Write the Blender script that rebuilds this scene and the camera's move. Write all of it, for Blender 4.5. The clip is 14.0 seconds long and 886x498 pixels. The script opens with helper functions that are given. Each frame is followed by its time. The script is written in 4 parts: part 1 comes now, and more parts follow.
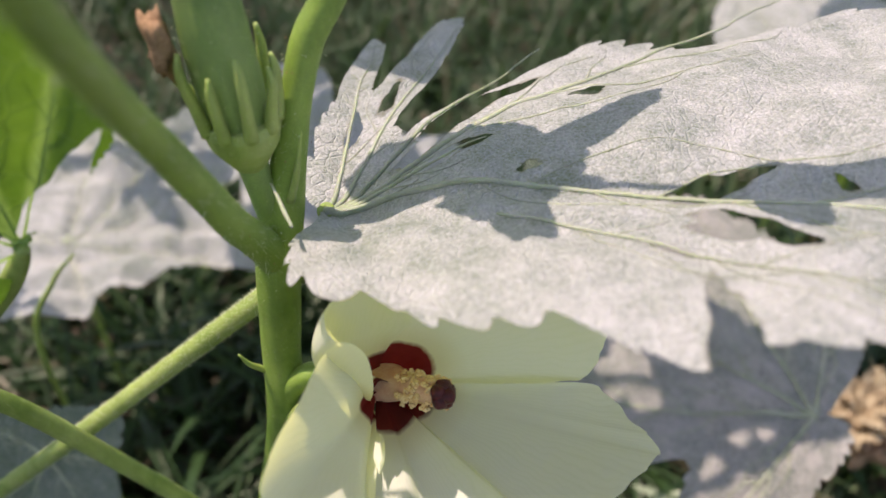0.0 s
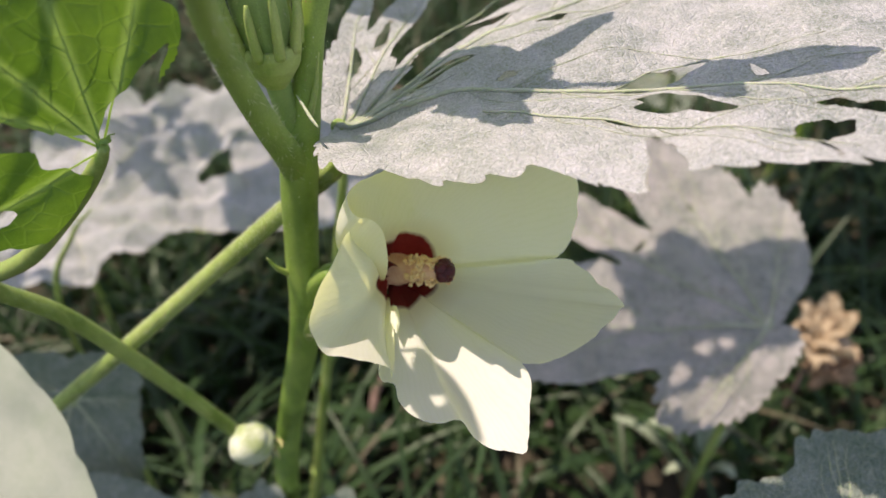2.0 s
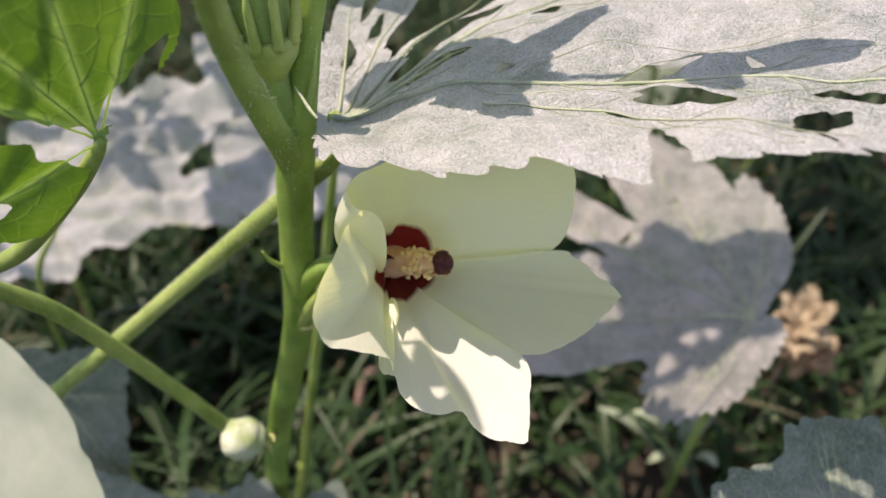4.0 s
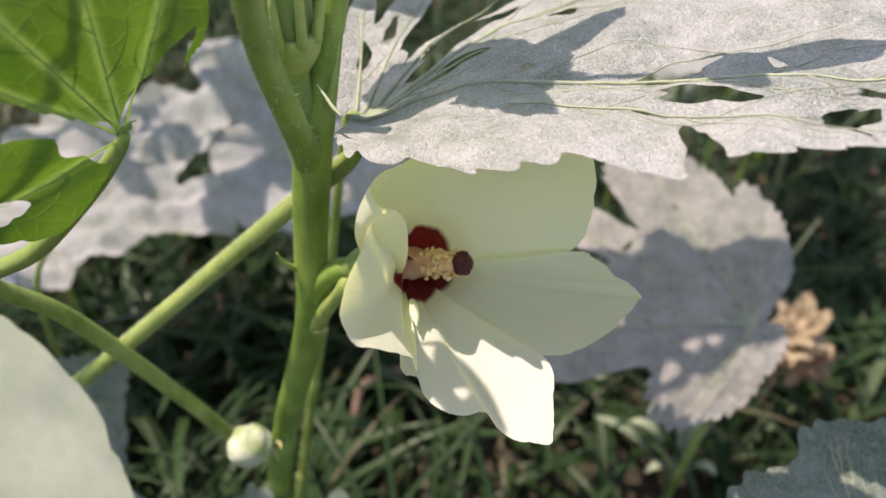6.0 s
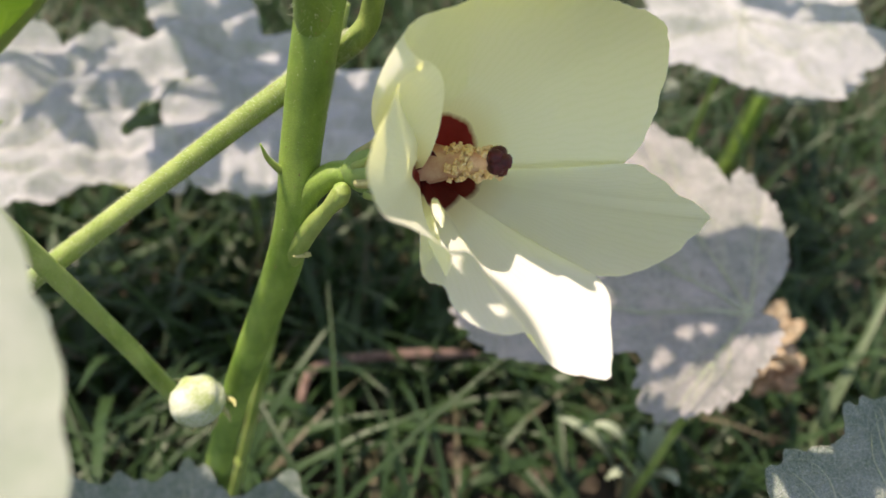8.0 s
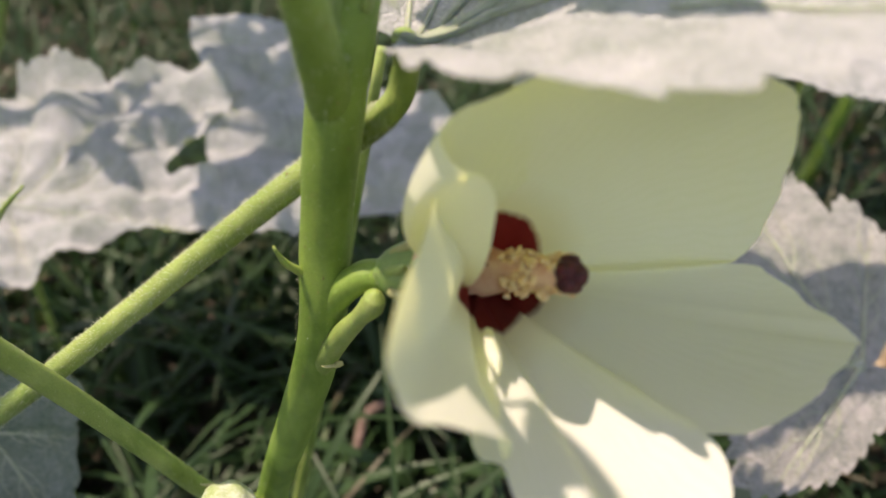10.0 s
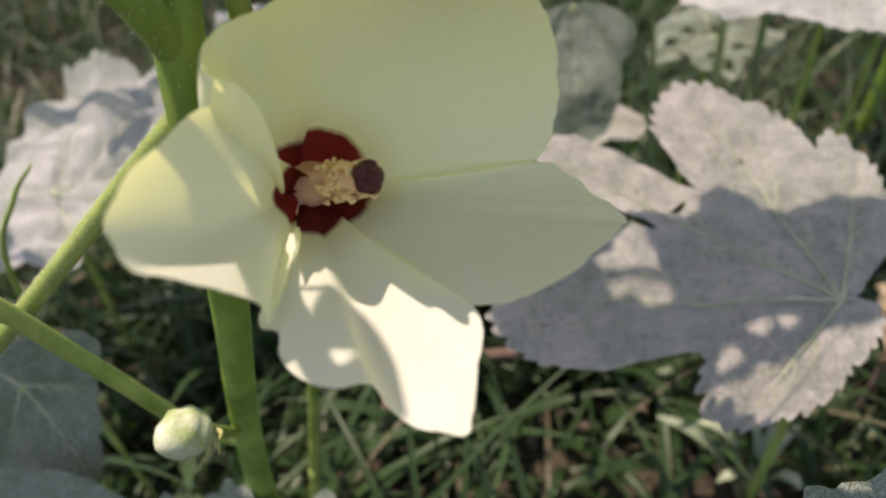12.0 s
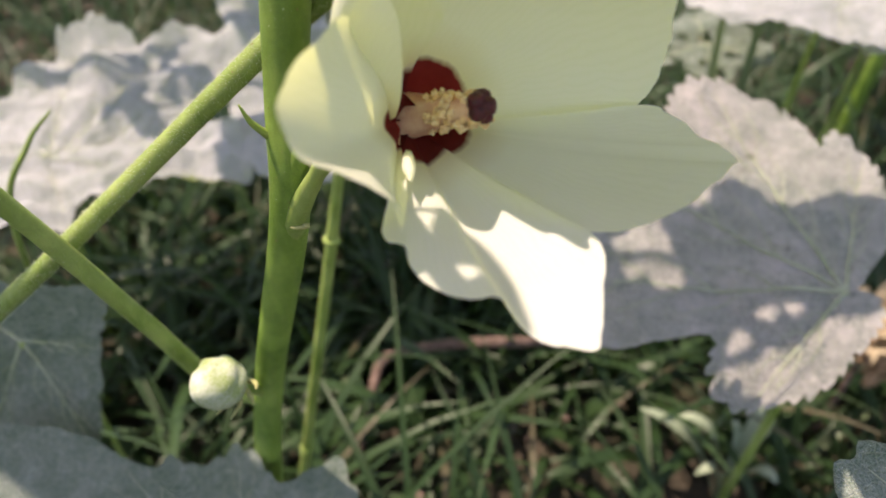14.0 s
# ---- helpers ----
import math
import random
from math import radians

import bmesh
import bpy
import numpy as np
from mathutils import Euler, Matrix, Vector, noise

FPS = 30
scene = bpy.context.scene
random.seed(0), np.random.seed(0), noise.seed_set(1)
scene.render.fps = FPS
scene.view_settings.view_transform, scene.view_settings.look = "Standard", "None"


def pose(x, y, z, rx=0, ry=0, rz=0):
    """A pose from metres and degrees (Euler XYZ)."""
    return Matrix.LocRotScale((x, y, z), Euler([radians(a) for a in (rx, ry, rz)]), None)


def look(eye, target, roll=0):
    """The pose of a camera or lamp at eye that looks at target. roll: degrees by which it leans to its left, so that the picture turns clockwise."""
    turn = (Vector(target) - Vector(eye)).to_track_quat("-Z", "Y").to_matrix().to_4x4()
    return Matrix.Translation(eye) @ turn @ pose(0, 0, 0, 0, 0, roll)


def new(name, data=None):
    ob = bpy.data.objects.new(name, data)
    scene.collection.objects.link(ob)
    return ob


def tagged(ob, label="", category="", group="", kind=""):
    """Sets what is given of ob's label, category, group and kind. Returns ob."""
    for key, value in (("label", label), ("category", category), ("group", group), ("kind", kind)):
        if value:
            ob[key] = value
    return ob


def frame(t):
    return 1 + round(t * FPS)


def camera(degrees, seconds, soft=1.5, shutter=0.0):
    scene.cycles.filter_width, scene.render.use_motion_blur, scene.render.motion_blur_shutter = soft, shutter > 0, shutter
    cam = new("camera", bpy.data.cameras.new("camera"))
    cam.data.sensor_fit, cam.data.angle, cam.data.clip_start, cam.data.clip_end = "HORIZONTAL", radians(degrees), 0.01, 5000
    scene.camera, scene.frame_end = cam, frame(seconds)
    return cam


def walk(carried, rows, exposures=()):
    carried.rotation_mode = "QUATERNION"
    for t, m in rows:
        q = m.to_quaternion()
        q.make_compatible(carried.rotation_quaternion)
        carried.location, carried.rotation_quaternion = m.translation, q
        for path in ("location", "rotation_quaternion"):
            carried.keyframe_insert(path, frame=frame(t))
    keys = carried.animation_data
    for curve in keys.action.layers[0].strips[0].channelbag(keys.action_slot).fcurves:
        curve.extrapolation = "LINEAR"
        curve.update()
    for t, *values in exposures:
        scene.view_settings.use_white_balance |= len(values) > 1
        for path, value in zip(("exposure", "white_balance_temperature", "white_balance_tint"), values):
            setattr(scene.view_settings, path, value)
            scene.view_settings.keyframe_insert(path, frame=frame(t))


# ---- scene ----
cam = camera(64.13, 14.0)
cam.data.dof.use_dof = True
cam.data.dof.focus_distance = 0.161
cam.data.dof.aperture_fstop = 11.0
EYE, TILT = 0.55, -43.0
ROWS = [
    (0.0, 0.0000, 0.0000, 0.0000, 0.00, 0.00, 0.00),
    (0.5, -0.0020, -0.0233, -0.0151, -0.66, -0.48, 2.13),
    (1.0, -0.0067, -0.0292, -0.0186, -2.03, -1.26, 2.69),
    (1.5, -0.0065, -0.0309, -0.0211, -1.70, -1.41, 2.86),
    (2.0, -0.0058, -0.0311, -0.0211, -1.85, -1.32, 2.81),
    (2.5, -0.0079, -0.0304, -0.0192, -1.97, -1.32, 2.73),
    (3.0, -0.0031, -0.0303, -0.0200, -2.60, -1.86, 3.11),
    (3.5, -0.0114, -0.0342, -0.0185, -2.36, -1.90, 3.17),
    (3.7, -0.0102, -0.0323, -0.0198, -3.06, -1.99, 3.11),
    (5.8, -0.0217, -0.0309, -0.0254, -4.53, -0.25, 2.98),
    (6.0, -0.0193, -0.0293, -0.0240, -4.67, -0.93, 3.00),
    (6.5, -0.0164, -0.0304, -0.0304, -4.75, -1.92, 1.84),
    (7.0, -0.0190, -0.0311, -0.0382, -4.69, -2.24, 1.73),
    (7.5, -0.0187, -0.0266, -0.0532, -5.46, -2.34, 0.48),
    (8.0, -0.0350, 0.0079, -0.0502, -9.47, 0.39, -1.02),
    (8.5, -0.0338, 0.0315, -0.0417, -9.30, 0.40, -0.89),
    (9.0, -0.0388, 0.0406, -0.0364, -6.70, 0.15, 0.39),
    (9.2, -0.0398, 0.0445, -0.0318, -6.44, 0.40, 0.14),
    (11.3, -0.0043, 0.0304, -0.0251, 2.46, -0.32, 2.90),
    (11.5, -0.0027, 0.0280, -0.0276, 3.43, -0.48, 2.80),
    (12.0, 0.0180, 0.0235, -0.0435, 2.36, -0.47, 3.35),
    (12.5, 0.0220, 0.0239, -0.0465, -1.87, -0.40, 2.41),
    (13.0, 0.0001, 0.0321, -0.0400, -1.49, 0.08, 2.69),
    (13.5, -0.0102, 0.0348, -0.0453, -2.30, -0.40, 1.17),
    (14.0, -0.0098, 0.0218, -0.0563, -1.18, -0.19, 0.36),
]
walk(cam, [(t, pose(0, 0, EYE, TILT, 0, 0) @ pose(x, y, z, 90 + pitch, roll, yaw)) for t, x, y, z, yaw, pitch, roll in ROWS],
     exposures=[(0.0, 0.58, 7800, 19), (0.5, 0.52, 7900, 19), (1.5, 0.58, 7850, 19), (6.5, 0.63, 7850, 18), (7.5, 0.82, 7950, 17), (8.5, 0.93, 8150, 17), (9.0, 0.84, 8150, 18), (10.5, 0.58, 8200, 19), (11.5, 0.36, 8200, 19), (12.0, 0.58, 8200, 18), (12.5, 0.67, 8150, 16), (13.5, 0.60, 8250, 18), (14.0, 0.84, 8200, 19)])

# ---- light ----
SUN_WAY = Vector((0.335, -0.17, -1.0)).normalized()
world = bpy.data.worlds.new("sky")
scene.world = world
world.use_nodes = True
wn = world.node_tree
sky = wn.nodes.new("ShaderNodeTexSky")
sky.sky_type = "NISHITA"
sky.sun_disc = False
sky.sun_elevation = math.asin(-SUN_WAY.z)
sky.sun_rotation = math.atan2(-SUN_WAY.x, -SUN_WAY.y)
wn.nodes["Background"].inputs["Strength"].default_value = 0.15
wn.links.new(sky.outputs[0], wn.nodes["Background"].inputs["Color"])
sun = new("sun", bpy.data.lights.new("sun", "SUN"))
sun.data.energy = 3.6
sun.data.angle = radians(0.55)
sun.data.color = (1.0, 0.955, 0.89)
sun.matrix_world = look((0, 0, 6), Vector((0, 0, 6)) + SUN_WAY)

CM = 0.01
CORE = Vector((-1.25, 9.75, 41.75)) * CM      # throat of the flower
c0 = CORE / CM
FACE = Vector((0.70, -0.47, 0.53)).normalized()  # the way the flower faces


# ---- materials ----
class Nodes:
    """A short hand for node trees."""

    def __init__(self, name):
        self.mat = bpy.data.materials.new(name)
        self.mat.use_nodes = True
        self.t = self.mat.node_tree
        self.t.nodes.clear()
        self.pos = self.n("ShaderNodeNewGeometry").outputs["Position"]

    def n(self, kind, **values):
        node = self.t.nodes.new(kind)
        for key, value in values.items():
            if key == "operation":
                node.operation = value
            elif key == "blend_type":
                node.blend_type = value
            elif key == "feature":
                node.feature = value
        return node

    def put(self, socket, value):
        if isinstance(value, bpy.types.NodeSocket):
            self.t.links.new(value, socket)
        elif isinstance(value, tuple):
            socket.default_value = (*value, 1.0) if len(value) == 3 and len(socket.default_value) == 4 else value
        else:
            socket.default_value = value

    def noise(self, scale, detail=5.0, rough=0.6, at=None):
        node = self.n("ShaderNodeTexNoise")
        self.put(node.inputs["Vector"], at or self.pos)
        node.inputs["Scale"].default_value = scale
        node.inputs["Detail"].default_value = detail
        node.inputs["Roughness"].default_value = rough
        return node.outputs["Fac"]

    def cells(self, scale, at=None):
        node = self.n("ShaderNodeTexVoronoi", feature="DISTANCE_TO_EDGE")
        self.put(node.inputs["Vector"], at or self.pos)
        node.inputs["Scale"].default_value = scale
        return node.outputs["Distance"]

    def math(self, operation, a, b=0.0):
        node = self.n("ShaderNodeMath", operation=operation)
        self.put(node.inputs[0], a)
        self.put(node.inputs[1], b)
        return node.outputs[0]

    def span(self, value, low, high, to_low=0.0, to_high=1.0):
        node = self.n("ShaderNodeMapRange")
        self.put(node.inputs[0], value)
        for slot, number in zip((1, 2, 3, 4), (low, high, to_low, to_high)):
            node.inputs[slot].default_value = number
        return node.outputs[0]

    def mix(self, fac, a, b, blend="MIX"):
        node = self.n("ShaderNodeMixRGB", blend_type=blend)
        self.put(node.inputs[0], fac)
        self.put(node.inputs[1], a)
        self.put(node.inputs[2], b)
        return node.outputs[0]

    def bump(self, height, strength=0.3, distance=0.0005):
        node = self.n("ShaderNodeBump")
        node.inputs["Strength"].default_value = strength
        node.inputs["Distance"].default_value = distance
        self.put(node.inputs["Height"], height)
        return node.outputs[0]

    def solid(self, colour, rough, normal=None, gloss=0.4):
        node = self.n("ShaderNodeBsdfPrincipled")
        self.put(node.inputs["Base Color"], colour)
        self.put(node.inputs["Roughness"], rough)
        node.inputs["Specular IOR Level"].default_value = gloss
        if normal is not None:
            self.put(node.inputs["Normal"], normal)
        return node.outputs[0]

    def glow_through(self, colour, normal=None):
        node = self.n("ShaderNodeBsdfTranslucent")
        self.put(node.inputs["Color"], colour)
        if normal is not None:
            self.put(node.inputs["Normal"], normal)
        return node.outputs[0]

    def blend(self, fac, a, b):
        node = self.n("ShaderNodeMixShader")
        self.put(node.inputs[0], fac)
        self.put(node.inputs[1], a)
        self.put(node.inputs[2], b)
        return node.outputs[0]

    def done(self, shader):
        out = self.n("ShaderNodeOutputMaterial")
        self.t.links.new(shader, out.inputs["Surface"])
        return self.mat


def leaf_material(name, green, dust, dusty, through_colour, seep, web=1.0, mould=0.0, tint=None, line=(0.50, 0.51, 0.44)):
    """A leaf's skin: green below, dust on top in patches, a fine net of veins."""
    k = Nodes(name)
    broad = k.math("ADD", k.math("MULTIPLY", k.noise(110, 7, 0.72), 0.65), k.math("MULTIPLY", k.noise(24, 4, 0.6), 0.35))
    fine = k.noise(1500, 3, 0.7)
    net = k.span(k.cells(330), 0.0, 0.09)
    net_fine = k.span(k.cells(1100), 0.0, 0.12)
    patch = k.span(k.math("ADD", broad, k.math("MULTIPLY", k.math("SUBTRACT", fine, 0.5), 0.75)), 0.5 - dusty * 0.3, 0.85 - dusty * 0.42)
    colour = k.mix(patch, green, dust)
    colour = k.mix(k.math("MULTIPLY", k.math("SUBTRACT", 1.0, net), 0.25 * web), colour, line)
    colour = k.mix(k.math("MULTIPLY", k.math("SUBTRACT", 1.0, net_fine), 0.22 * web), colour, line)
    grit = k.span(k.noise(3600, 2, 0.8), 0.63, 0.72)
    colour = k.mix(k.math("MULTIPLY", grit, 0.7), colour, (0.78, 0.76, 0.74))
    stipple = k.span(k.noise(2400, 4, 0.85), 0.36, 0.64, 0.66, 1.26)
    colour = k.mix(0.85, colour, stipple, "MULTIPLY")
    brown = k.span(k.noise(38, 4, 0.75), 0.71, 0.80)
    colour = k.mix(k.math("MULTIPLY", brown, 0.35), colour, (0.20, 0.15, 0.10))
    if tint:
        colour = k.mix(k.math("MULTIPLY", k.span(k.noise(7, 3, 0.5), 0.62, 0.42), 0.45), colour, tint, "MULTIPLY")
    if mould:
        spots = k.math("MULTIPLY", k.span(k.noise(620, 3, 0.65), 0.57, 0.64), k.span(k.noise(34, 3, 0.6), 0.50, 0.66))
        colour = k.mix(k.math("MULTIPLY", spots, mould), colour, (0.075, 0.06, 0.055))
    margin = k.n("ShaderNodeAttribute")
    margin.attribute_name = "margin"
    singed = k.math("MULTIPLY", k.span(margin.outputs["Fac"], 0.0, 0.06, 1.0, 0.0), k.span(k.noise(160, 3, 0.6), 0.40, 0.60))
    colour = k.mix(k.math("MULTIPLY", singed, 0.75), colour, (0.16, 0.12, 0.07))
    crumple = k.noise(520, 5, 0.75)
    height = k.math("ADD", k.math("MULTIPLY", net, 0.9), k.math("ADD", k.math("MULTIPLY", net_fine, 0.4), k.math("ADD", k.math("MULTIPLY", fine, 0.5), k.math("MULTIPLY", crumple, 0.7))))
    normal = k.bump(height, 0.65, 0.001)
    skin = k.solid(colour, k.span(fine, 0.3, 0.7, 0.48, 0.72), normal, 0.45)
    back = k.glow_through(k.mix(k.math("MULTIPLY", k.math("SUBTRACT", 1.0, net), 0.5 * web), k.mix(k.span(broad, 0.35, 0.65), through_colour, tuple(0.7 * c for c in through_colour)), (0.45, 0.6, 0.16)), normal)
    return k.done(k.blend(seep, skin, back))


def fresh_material():
    """A clean young leaf: its ribs are paler and let more light through."""
    k = Nodes("fresh_leaf")
    rib = k.n("ShaderNodeAttribute")
    rib.attribute_name = "rib"
    net = k.span(k.cells(170), 0.0, 0.07)
    pale = k.math("MAXIMUM", k.span(rib.outputs["Fac"], 0.1, 1.0, 0.0, 0.7), k.math("MULTIPLY", k.math("SUBTRACT", 1.0, net), 0.08))
    broad = k.noise(60, 5, 0.65)
    colour = k.mix(pale, k.mix(k.span(broad, 0.35, 0.65), (0.06, 0.14, 0.028), (0.11, 0.215, 0.055)), (0.30, 0.46, 0.18))
    glow = k.mix(pale, k.mix(k.span(broad, 0.3, 0.7), (0.085, 0.19, 0.014), (0.165, 0.30, 0.022)), (0.36, 0.52, 0.11))
    normal = k.bump(k.math("ADD", k.math("MULTIPLY", net, 0.4), k.math("MULTIPLY", k.noise(700, 4, 0.7), 0.6)), 0.4, 0.0007)
    return k.done(k.blend(0.46, k.solid(colour, 0.5, normal, 0.4), k.glow_through(glow, normal)))


def stalk_material(name, low, high, speck=(0.55, 0.6, 0.35)):
    k = Nodes(name)
    stretch = k.n("ShaderNodeMapping")
    k.put(stretch.inputs["Vector"], k.pos)
    stretch.inputs["Scale"].default_value = (1.0, 1.0, 0.18)
    streak = k.noise(420, 5, 0.6, stretch.outputs[0])
    broad = k.noise(45, 4, 0.6)
    colour = k.mix(k.span(broad, 0.35, 0.65), low, high)
    colour = k.mix(k.math("MULTIPLY", k.span(streak, 0.45, 0.7), 0.45), colour, high)
    spot = k.span(k.noise(1300, 2, 0.6), 0.70, 0.76)
    colour = k.mix(k.math("MULTIPLY", spot, 0.6), colour, speck)
    scar = k.span(k.noise(260, 3, 0.7), 0.74, 0.80)
    colour = k.mix(k.math("MULTIPLY", scar, 0.7), colour, (0.06, 0.05, 0.03))
    pores = k.noise(3200, 3, 0.8)
    colour = k.mix(0.6, colour, k.span(pores, 0.35, 0.65, 0.72, 1.22), "MULTIPLY")
    normal = k.bump(k.math("ADD", streak, k.math("ADD", k.math("MULTIPLY", spot, 0.4), k.math("MULTIPLY", pores, 0.5))), 0.5, 0.0005)
    node = k.n("ShaderNodeBsdfPrincipled")
    k.put(node.inputs["Base Color"], colour)
    node.inputs["Roughness"].default_value = 0.46
    node.inputs["Subsurface Weight"].default_value = 0.25
    node.inputs["Subsurface Radius"].default_value = (0.6, 1.0, 0.25)
    node.inputs["Subsurface Scale"].default_value = 0.002
    k.put(node.inputs["Normal"], normal)
    return k.done(node.outputs[0])


def petal_material():
    k = Nodes("petal")
    away = k.n("ShaderNodeVectorMath", operation="DISTANCE")
    k.put(away.inputs[0], k.pos)
    away.inputs[1].default_value = CORE - FACE * 0.001
    grain = k.noise(240, 4, 0.6)
    far = k.math("ADD", away.outputs["Value"], k.math("MULTIPLY", k.math("SUBTRACT", grain, 0.5), 0.0018))
    uv = k.n("ShaderNodeUVMap").outputs[0]
    split = k.n("ShaderNodeSeparateXYZ")
    k.put(split.inputs[0], uv)
    across = k.math("ABSOLUTE", k.math("SUBTRACT", split.outputs[1], 0.5))
    far = k.math("ADD", far, k.math("MULTIPLY", k.math("MULTIPLY", across, across), 0.011))
    ribs = k.math("MULTIPLY", split.outputs[1], 150.0)
    ribs = k.math("ADD", ribs, k.math("MULTIPLY", k.noise(160, 3, 0.5), 9.0))
    ribs = k.math("POWER", k.math("ABSOLUTE", k.math("SINE", ribs)), 6.0)
    cream = k.mix(k.span(k.noise(55, 4, 0.6), 0.35, 0.7), (0.95, 0.95, 0.86), (0.96, 0.96, 0.92))
    cream = k.mix(k.math("MULTIPLY", ribs, 0.07), cream, (0.70, 0.74, 0.40))
    blush = k.span(far, 0.0130, 0.0205, 1.0, 0.0)
    cream = k.mix(k.math("MULTIPLY", blush, 0.5), cream, (0.62, 0.42, 0.20))
    deep = k.span(far, 0.0118, 0.0132, 1.0, 0.0)
    wine = k.mix(k.span(grain, 0.35, 0.65), (0.055, 0.007, 0.007), (0.135, 0.018, 0.015))
    stain = k.span(k.noise(150, 3, 0.6), 0.735, 0.78)
    cream = k.mix(k.math("MULTIPLY", stain, 0.45), cream, (0.55, 0.45, 0.16))
    colour = k.mix(deep, cream, wine)
    glow = k.mix(deep, k.mix(k.math("MULTIPLY", ribs, 0.25), (0.95, 0.96, 0.37), (0.88, 0.91, 0.30)), (0.30, 0.02, 0.015))
    normal = k.bump(k.math("ADD", ribs, k.math("MULTIPLY", k.noise(900, 2, 0.5), 0.6)), 0.05, 0.0003)
    skin = k.solid(colour, 0.55, normal, 0.3)
    return k.done(k.blend(0.48, skin, k.glow_through(glow, normal)))


def plain_material(name, a, b, scale, rough, bump=0.3, seep=0.0, size=0.0005):
    k = Nodes(name)
    grain = k.noise(scale, 5, 0.65)
    fine = k.noise(scale * 9, 3, 0.7)
    colour = k.mix(k.span(k.math("ADD", grain, k.math("MULTIPLY", k.math("SUBTRACT", fine, 0.5), 0.4)), 0.35, 0.65), a, b)
    normal = k.bump(k.math("ADD", grain, k.math("MULTIPLY", fine, 0.5)), bump, size)
    skin = k.solid(colour, rough, normal)
    if seep:
        skin = k.blend(seep, skin, k.glow_through(colour, normal))
    return k.done(skin)


def grass_material(name, a, b, dry, part_dry):
    k = Nodes(name)
    each = k.n("ShaderNodeNewGeometry").outputs["Random Per Island"]
    colour = k.mix(each, a, b)
    other = k.math("FRACT", k.math("MULTIPLY", each, 37.0))
    colour = k.mix(k.span(other, 1.0 - part_dry - 0.02, 1.0 - part_dry), colour, dry)
    colour = k.mix(k.math("MULTIPLY", k.noise(300, 3, 0.6), 0.25), colour, (0.03, 0.045, 0.015))
    skin = k.solid(colour, 0.42, None, 0.38)
    return k.done(k.blend(0.26, skin, k.glow_through(k.mix(0.5, colour, (0.05, 0.12, 0.012)))))


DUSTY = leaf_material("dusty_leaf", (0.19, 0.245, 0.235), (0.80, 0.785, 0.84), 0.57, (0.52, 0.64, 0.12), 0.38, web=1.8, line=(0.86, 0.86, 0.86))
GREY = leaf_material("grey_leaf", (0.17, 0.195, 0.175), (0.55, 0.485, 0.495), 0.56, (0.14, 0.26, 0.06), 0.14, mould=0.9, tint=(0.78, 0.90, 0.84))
# Less dusty low leaves; tones also taken down in place of missing shade.
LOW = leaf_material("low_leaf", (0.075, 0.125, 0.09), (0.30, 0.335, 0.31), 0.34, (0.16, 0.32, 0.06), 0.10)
PALE = plain_material("pale_leaf", (0.33, 0.39, 0.28), (0.47, 0.50, 0.41), 22, 0.7, 0.1, 0.25)
FRESH = fresh_material()
FRESH_VEIN = plain_material("fresh_vein", (0.46, 0.62, 0.16), (0.56, 0.72, 0.24), 300, 0.5, 0.2, 0.8)
VEIN = stalk_material("vein", (0.25, 0.285, 0.19), (0.42, 0.45, 0.34))
STALK = stalk_material("stalk", (0.108, 0.205, 0.028), (0.262, 0.39, 0.08))
PALE_STALK = stalk_material("pale_stalk", (0.16, 0.25, 0.045), (0.36, 0.45, 0.14))
POD = stalk_material("pod_skin", (0.14, 0.24, 0.07), (0.26, 0.38, 0.12))
PETAL = petal_material()
COLUMN = plain_material("column", (0.70, 0.36, 0.22), (0.82, 0.56, 0.34), 300, 0.5, 0.2)
POLLEN = plain_material("pollen", (0.86, 0.55, 0.24), (0.93, 0.74, 0.42), 900, 0.7, 0.4)
STIGMA = plain_material("stigma", (0.045, 0.004, 0.008), (0.11, 0.010, 0.016), 700, 0.38, 0.5)
BUD = plain_material("bud_skin", (0.27, 0.34, 0.12), (0.54, 0.56, 0.45), 110, 0.75, 0.6)
SEPAL = plain_material("sepal", (0.42, 0.42, 0.16), (0.60, 0.56, 0.28), 300, 0.6, 0.3, 0.2)
HAIR = plain_material("hair", (0.56, 0.62, 0.42), (0.72, 0.76, 0.60), 500, 0.5, 0.1, 0.4)
WITHERED = plain_material("withered", (0.27, 0.18, 0.11), (0.60, 0.50, 0.36), 160, 0.7, 0.5, 0.25, 0.001)
ROTTEN = plain_material("rotten", (0.16, 0.09, 0.05), (0.46, 0.28, 0.17), 200, 0.8, 0.6, 0.0, 0.001)
TWIG = plain_material("twig", (0.10, 0.062, 0.05), (0.27, 0.18, 0.155), 130, 0.85, 0.9, 0.0, 0.0012)
def soil_material():
    k = Nodes("soil")
    crumb, fine, wide = k.noise(60, 6, 0.7), k.noise(420, 4, 0.7), k.noise(1.7, 5, 0.7)
    # Earth tones lowered in place of shade from plants above.
    colour = k.mix(k.span(k.math("ADD", crumb, k.math("MULTIPLY", k.math("SUBTRACT", fine, 0.5), 0.5)), 0.32, 0.68), (0.034, 0.025, 0.020), (0.09, 0.064, 0.050))
    colour = k.mix(k.math("MULTIPLY", k.span(wide, 0.40, 0.60), 0.75), colour, (0.026, 0.042, 0.013))
    bit = k.span(k.noise(190, 3, 0.6), 0.68, 0.74)
    colour = k.mix(k.math("MULTIPLY", bit, 0.6), colour, (0.26, 0.18, 0.14))
    return k.done(k.solid(colour, 0.92, k.bump(k.math("ADD", crumb, k.math("MULTIPLY", fine, 0.5)), 0.9, 0.004)))


